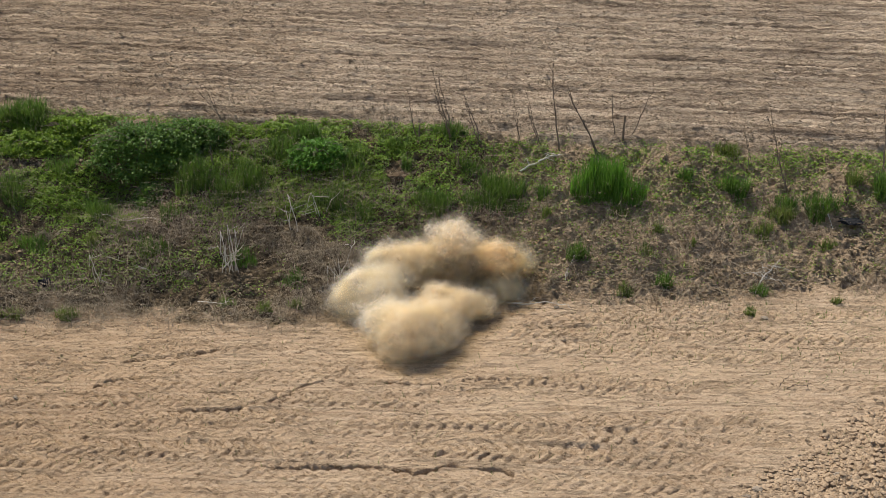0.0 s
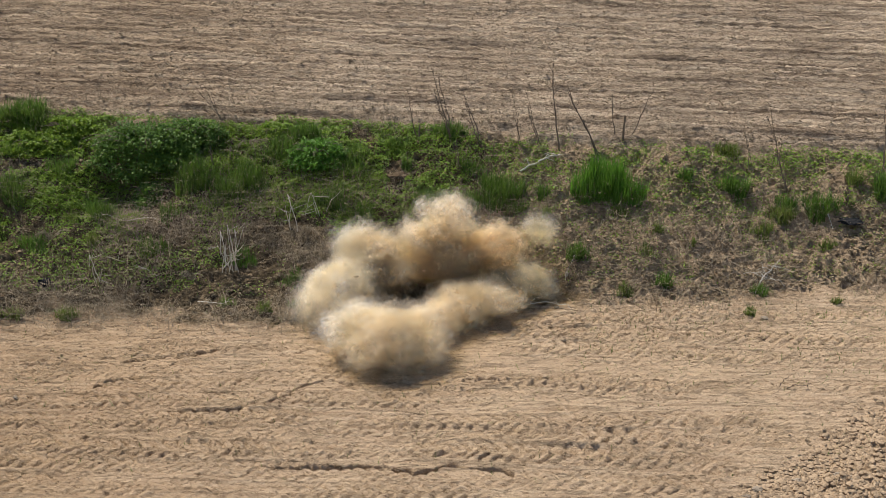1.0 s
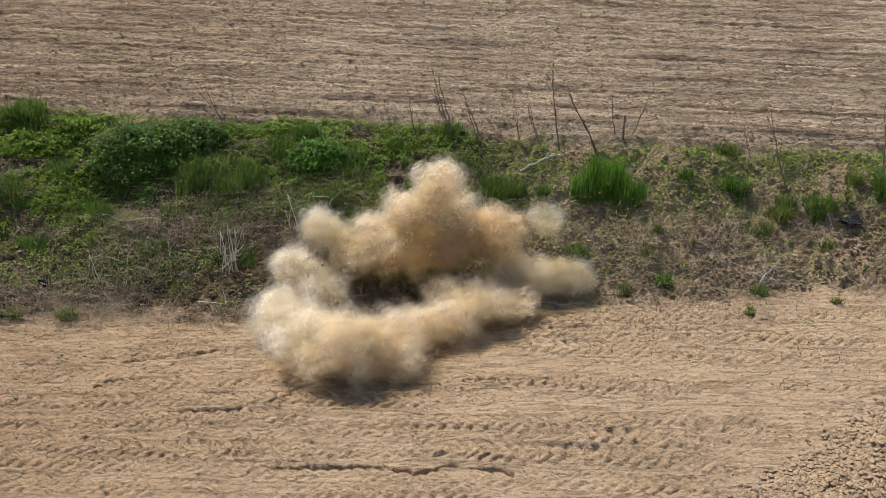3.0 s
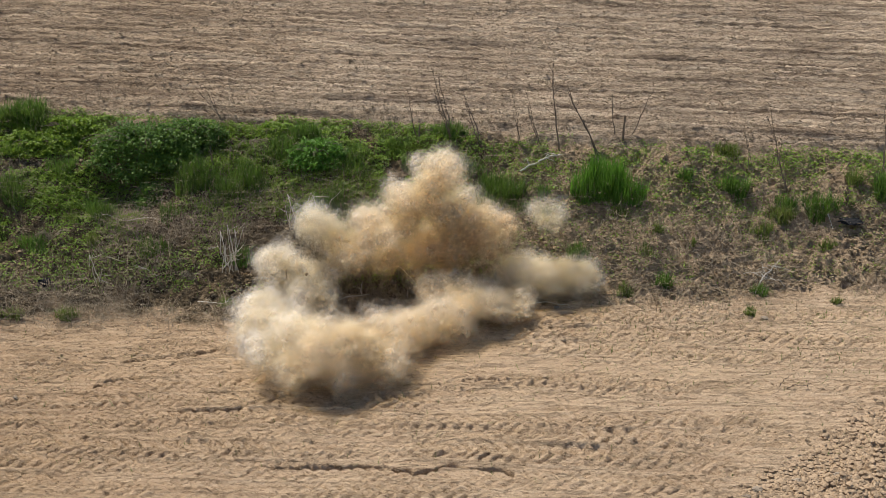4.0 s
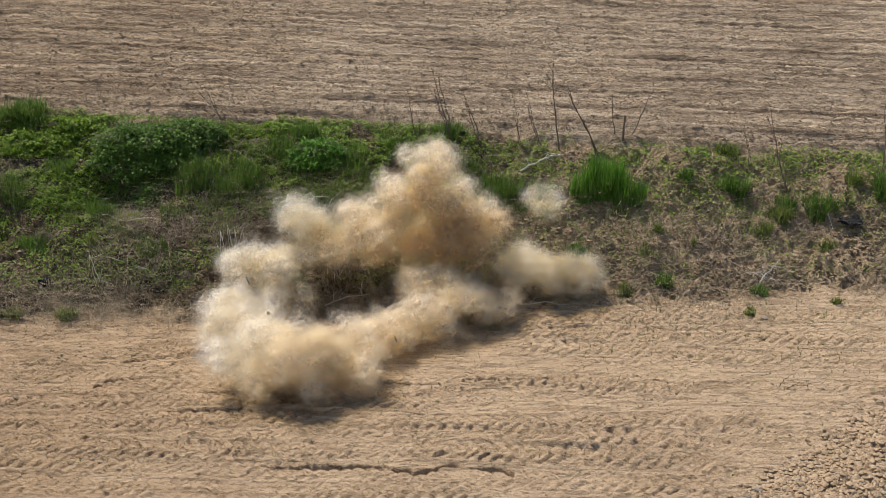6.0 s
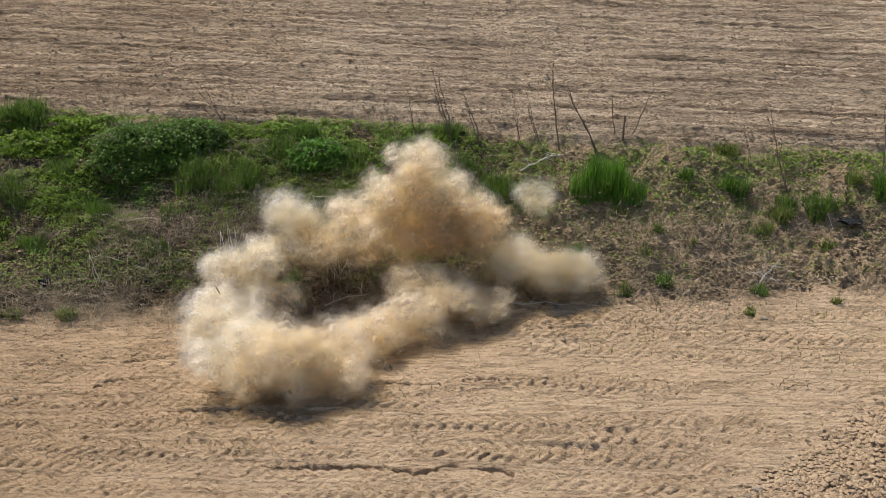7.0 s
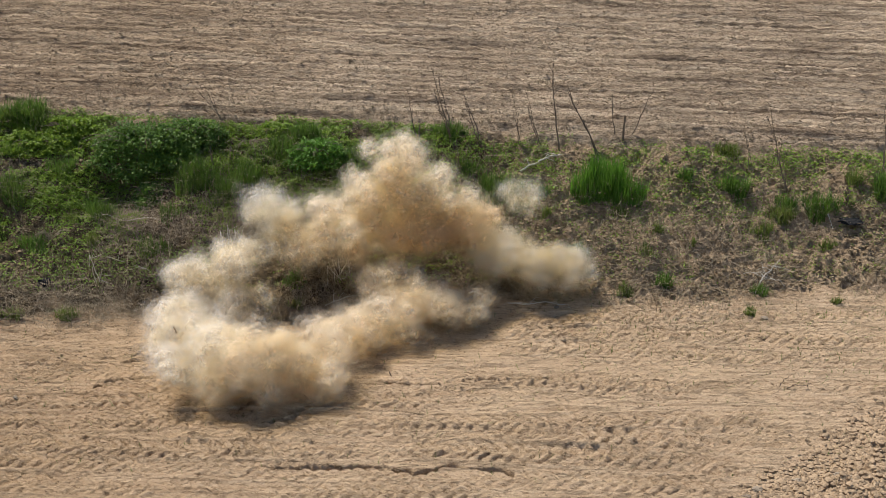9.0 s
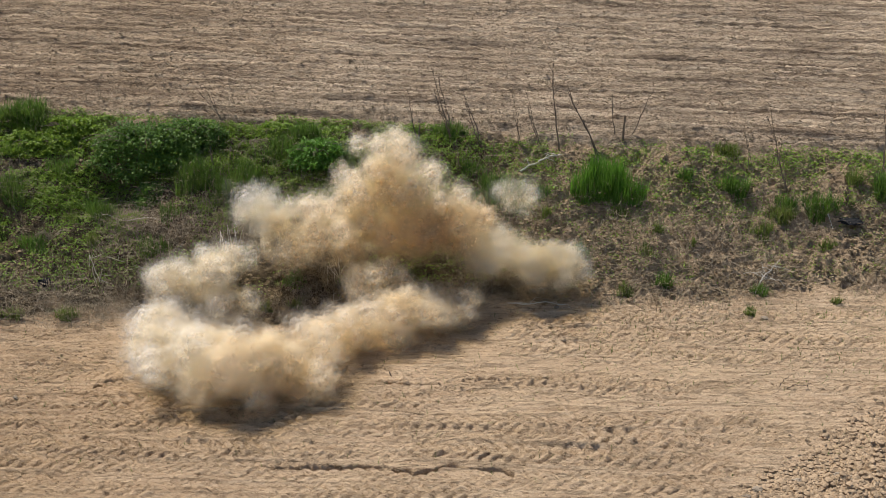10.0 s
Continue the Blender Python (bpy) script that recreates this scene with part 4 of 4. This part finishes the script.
lobe([(0, 1.43, 22.2, 0.55, 0.22), (1, 1.76, 22.2, 1.16, 0.32), (2.5, 1.86, 22.2, 1.32, 0.35), (5, 1.9, 22.2, 1.59, 0.4), (7.5, 1.59, 22.2, 1.8, 0.4), (10, 1.35, 22.2, 1.8, 0.45)], "faint", 7)
lobe([(0, 0.16, 22.0, 0.48, 0.35), (1, 0.06, 22.0, 0.7, 0.45), (2.5, -0.04, 22.0, 1.02, 0.5), (5, -0.04, 22.0, 1.02, 0.55), (7.5, -0.34, 22.0, 1.35, 0.59), (10, -0.63, 22.0, 1.35, 0.64)], "ochre", 9)
lobe([(0, 1.21, 21.8, 0.13, 0.2), (1, 1.66, 21.8, 0.26, 0.28), (2.5, 2.16, 21.8, 0.4, 0.32), (5, 2.36, 21.8, 0.46, 0.4), (7.5, 2.25, 21.8, 0.57, 0.45), (10, 2.0, 21.8, 0.68, 0.48)], "thin", 11)
lobe([(0, 0.86, 21.8, 0.18, 0.22), (1, 1.16, 21.8, 0.35, 0.3), (2.5, 1.36, 21.8, 0.46, 0.38), (5, 1.56, 21.8, 0.51, 0.45), (7.5, 1.35, 21.8, 0.79, 0.48), (10, 1.05, 21.8, 0.9, 0.54)], "thin", 11)
lobe([(0, 1.05, 21.7, 0.26, 0.2), (1, 1.43, 21.75, 0.42, 0.3), (2.5, 1.75, 21.8, 0.48, 0.36), (5, 1.95, 21.8, 0.5, 0.42), (7.5, 1.8, 21.8, 0.62, 0.46), (10, 1.55, 21.8, 0.75, 0.5)], "thin", 10)
lobe([(0, 0.35, 21.06, 0.22, 0.31), (1, 0.74, 21.03, 0.29, 0.42), (2.5, 0.73, 20.82, 0.33, 0.49), (5, 0.44, 20.86, 0.37, 0.55), (7.5, -0.04, 20.9, 0.4, 0.60), (10, -0.42, 20.45, 0.36, 0.54)], "tan", 10)
lobe([(0, 0.65, 21.17, 0.16, 0.23), (1, 1.14, 21.38, 0.22, 0.32), (2.5, 1.28, 21.14, 0.23, 0.33), (5, 1.03, 21.0, 0.24, 0.35), (7.5, 0.64, 20.92, 0.28, 0.42), (10, 0.15, 20.79, 0.3, 0.43)], "tan", 7)
lobe([(0, 0.06, 20.74, 0.21, 0.31), (1, 0.25, 20.84, 0.27, 0.40), (2.5, 0.15, 20.41, 0.33, 0.49), (5, -0.13, 20.48, 0.4, 0.59), (7.5, -0.61, 20.52, 0.43, 0.65), (10, -1.16, 20.22, 0.43, 0.64)], "tan", 10)
lobe([(0, -0.18, 20.84, 0.21, 0.31), (1, -0.13, 20.44, 0.26, 0.38), (2.5, -0.37, 20.17, 0.29, 0.43), (5, -0.78, 19.91, 0.32, 0.48), (7.5, -1.24, 19.85, 0.35, 0.52), (10, -1.7, 19.79, 0.39, 0.58)], "tan", 8)
lobe([(0, -0.09, 21.1, 0.36, 0.24), (1, 0.25, 21.1, 0.36, 0.31), (2.5, 0.2, 21.1, 0.41, 0.38), (5, -0.09, 21.1, 0.59, 0.44), (7.5, -0.52, 21.1, 0.63, 0.50), (10, -1.1, 21.1, 0.63, 0.50)], "tan", 8)
# fill at the back: the darker ochre stands for shade inside the cloud
lobe([(0, -0.4, 22.1, 0.15, 0.3), (1, -0.44, 22.1, 0.43, 0.35), (2.5, -0.65, 22.1, 0.54, 0.4), (5, -0.84, 22.1, 0.76, 0.45), (7.5, -1.04, 22.1, 0.87, 0.5), (10, -1.34, 22.1, 0.87, 0.55)], "ochre", 5)

PUFF_TONES = {"pale": (PALE_DUST, 1.0), "tan": (DUST, 1.0), "ochre": (OCHRE_DUST, 1.0), "thin": (PALE_DUST, 0.75), "faint": (PALE_DUST, 0.32)}


def build_dust():
    cloud = thing("dust_cloud", -0.14, 21.59, "billowing tan dust cloud drifting over the ground", "dust cloud")
    kinds = {tone: [veil_meshes(1 + k + len(tone), material, cover) for k in range(3)] for tone, (material, cover) in PUFF_TONES.items()}
    g = np.random.default_rng(3)
    puffs = []
    for rows, tone, count in LOBES:
        size = 0.51 * rows[-1][4]
        for k in range(int(1.5 * count)):
            core, *veils = kinds[tone][k % 3]
            ob = new("puff", core)
            ob.parent = cloud
            for me in veils:
                new("veil", me).parent = ob
            small = g.uniform(0.55, 1.1)
            ob.scale = [size * small * g.uniform(0.85, 1.15) for _ in range(3)]
            d = g.normal(size=3)
            d = d / np.linalg.norm(d) * g.uniform(0.3, 1.0) ** 0.5
            puffs.append((ob, rows, Vector(d * np.array([1.15, 0.9, 0.72])), g.uniform(-180, 180, 3), g.uniform(-40, 40, 3)))
    return cloud, puffs


DUST_CLOUD, PUFFS = build_dust()


def debris(name, length, thick, material, label, rows):
    """A bit thrown out by the blast. rows: seconds and place."""
    d, faces = ball(2)
    q = np.array([noise.noise(Vector(v) * 2.0 + Vector((length * 90, 0, 0))) for v in d])
    ob = new(name, mesh_from(name, d * (1 + 0.5 * q)[:, None] * np.array([length / 2, thick / 2, thick / 2]), faces, material))
    THROWN.append((tagged(ob, label, "debris", "debris thrown out by the blast"), rows))


THROWN = []
debris("thrown_stone", 0.06, 0.05, PALE_STONE, "small white stone thrown out by the blast", [(0, -0.90, 20.60, 0.28), (1, -1.63, 20.20, 0.54), (2.5, -2.41, 19.60, 0.64), (4.5, -2.78, 18.75, 0.28), (5.5, -2.93, 18.42, 0.06), (10, -2.93, 18.42, 0.05)])
debris("thrown_twig", 0.16, 0.02, TWIG, "dark twig thrown out by the blast", [(0, -0.62, 21.20, 0.42), (1, -1.45, 20.60, 1.02), (2.5, -2.04, 20.20, 1.23), (4.5, -2.65, 19.70, 1.50), (5.5, -2.89, 19.50, 1.52), (7.5, -3.71, 19.00, 1.44), (10, -4.37, 18.80, 0.40)])
debris("thrown_twig", 0.12, 0.022, TWIG, "dark twig thrown out by the blast", [(0, -0.14, 21.20, 0.42), (1, -0.32, 20.60, 1.13), (2.5, -0.42, 20.00, 1.30), (4.5, -0.61, 19.20, 1.29), (5.5, -0.69, 18.90, 1.04), (7.5, -0.83, 18.75, 0.23), (10, -0.83, 18.75, 0.21)])
debris("thrown_clod", 0.06, 0.05, CLOD, "brown clod thrown out by the blast", [(0, -0.42, 21.00, 0.62), (2.5, -1.77, 20.00, 1.59), (4.5, -2.28, 19.40, 1.53), (5.5, -2.56, 19.10, 1.37), (7.5, -3.08, 19.00, 0.29), (10, -3.11, 18.50, 0.07)])
debris("thrown_clod", 0.05, 0.05, CLOD, "brown clod thrown out by the blast", [(0, 0.45, 21.00, 0.30), (1, 0.65, 20.60, 0.15), (2.5, 0.91, 20.30, 0.12), (4.5, 1.05, 20.30, -0.03), (10, 1.05, 20.30, -0.03)])


def motions():
    for ob, rows in THROWN:
        walk(ob, [(t, pose(x, y, z, 35 * min(t, 5.5), 20 * min(t, 5.5), 30 + 28 * min(t, 5.5))) for t, x, y, z in rows])
    home = DUST_CLOUD.location
    for ob, rows, off, turn, spin in PUFFS:
        keys = []
        for t, x, y, z, radius in rows:
            at = Vector((x, y, z)) + off * max(0.3 * radius, 1.18 * radius - 0.65 * ob.scale.x) - home
            f = math.sqrt(t / CLIP)
            keys.append((t, pose(*at, *(turn + spin * f))))
        walk(ob, keys)


motions()
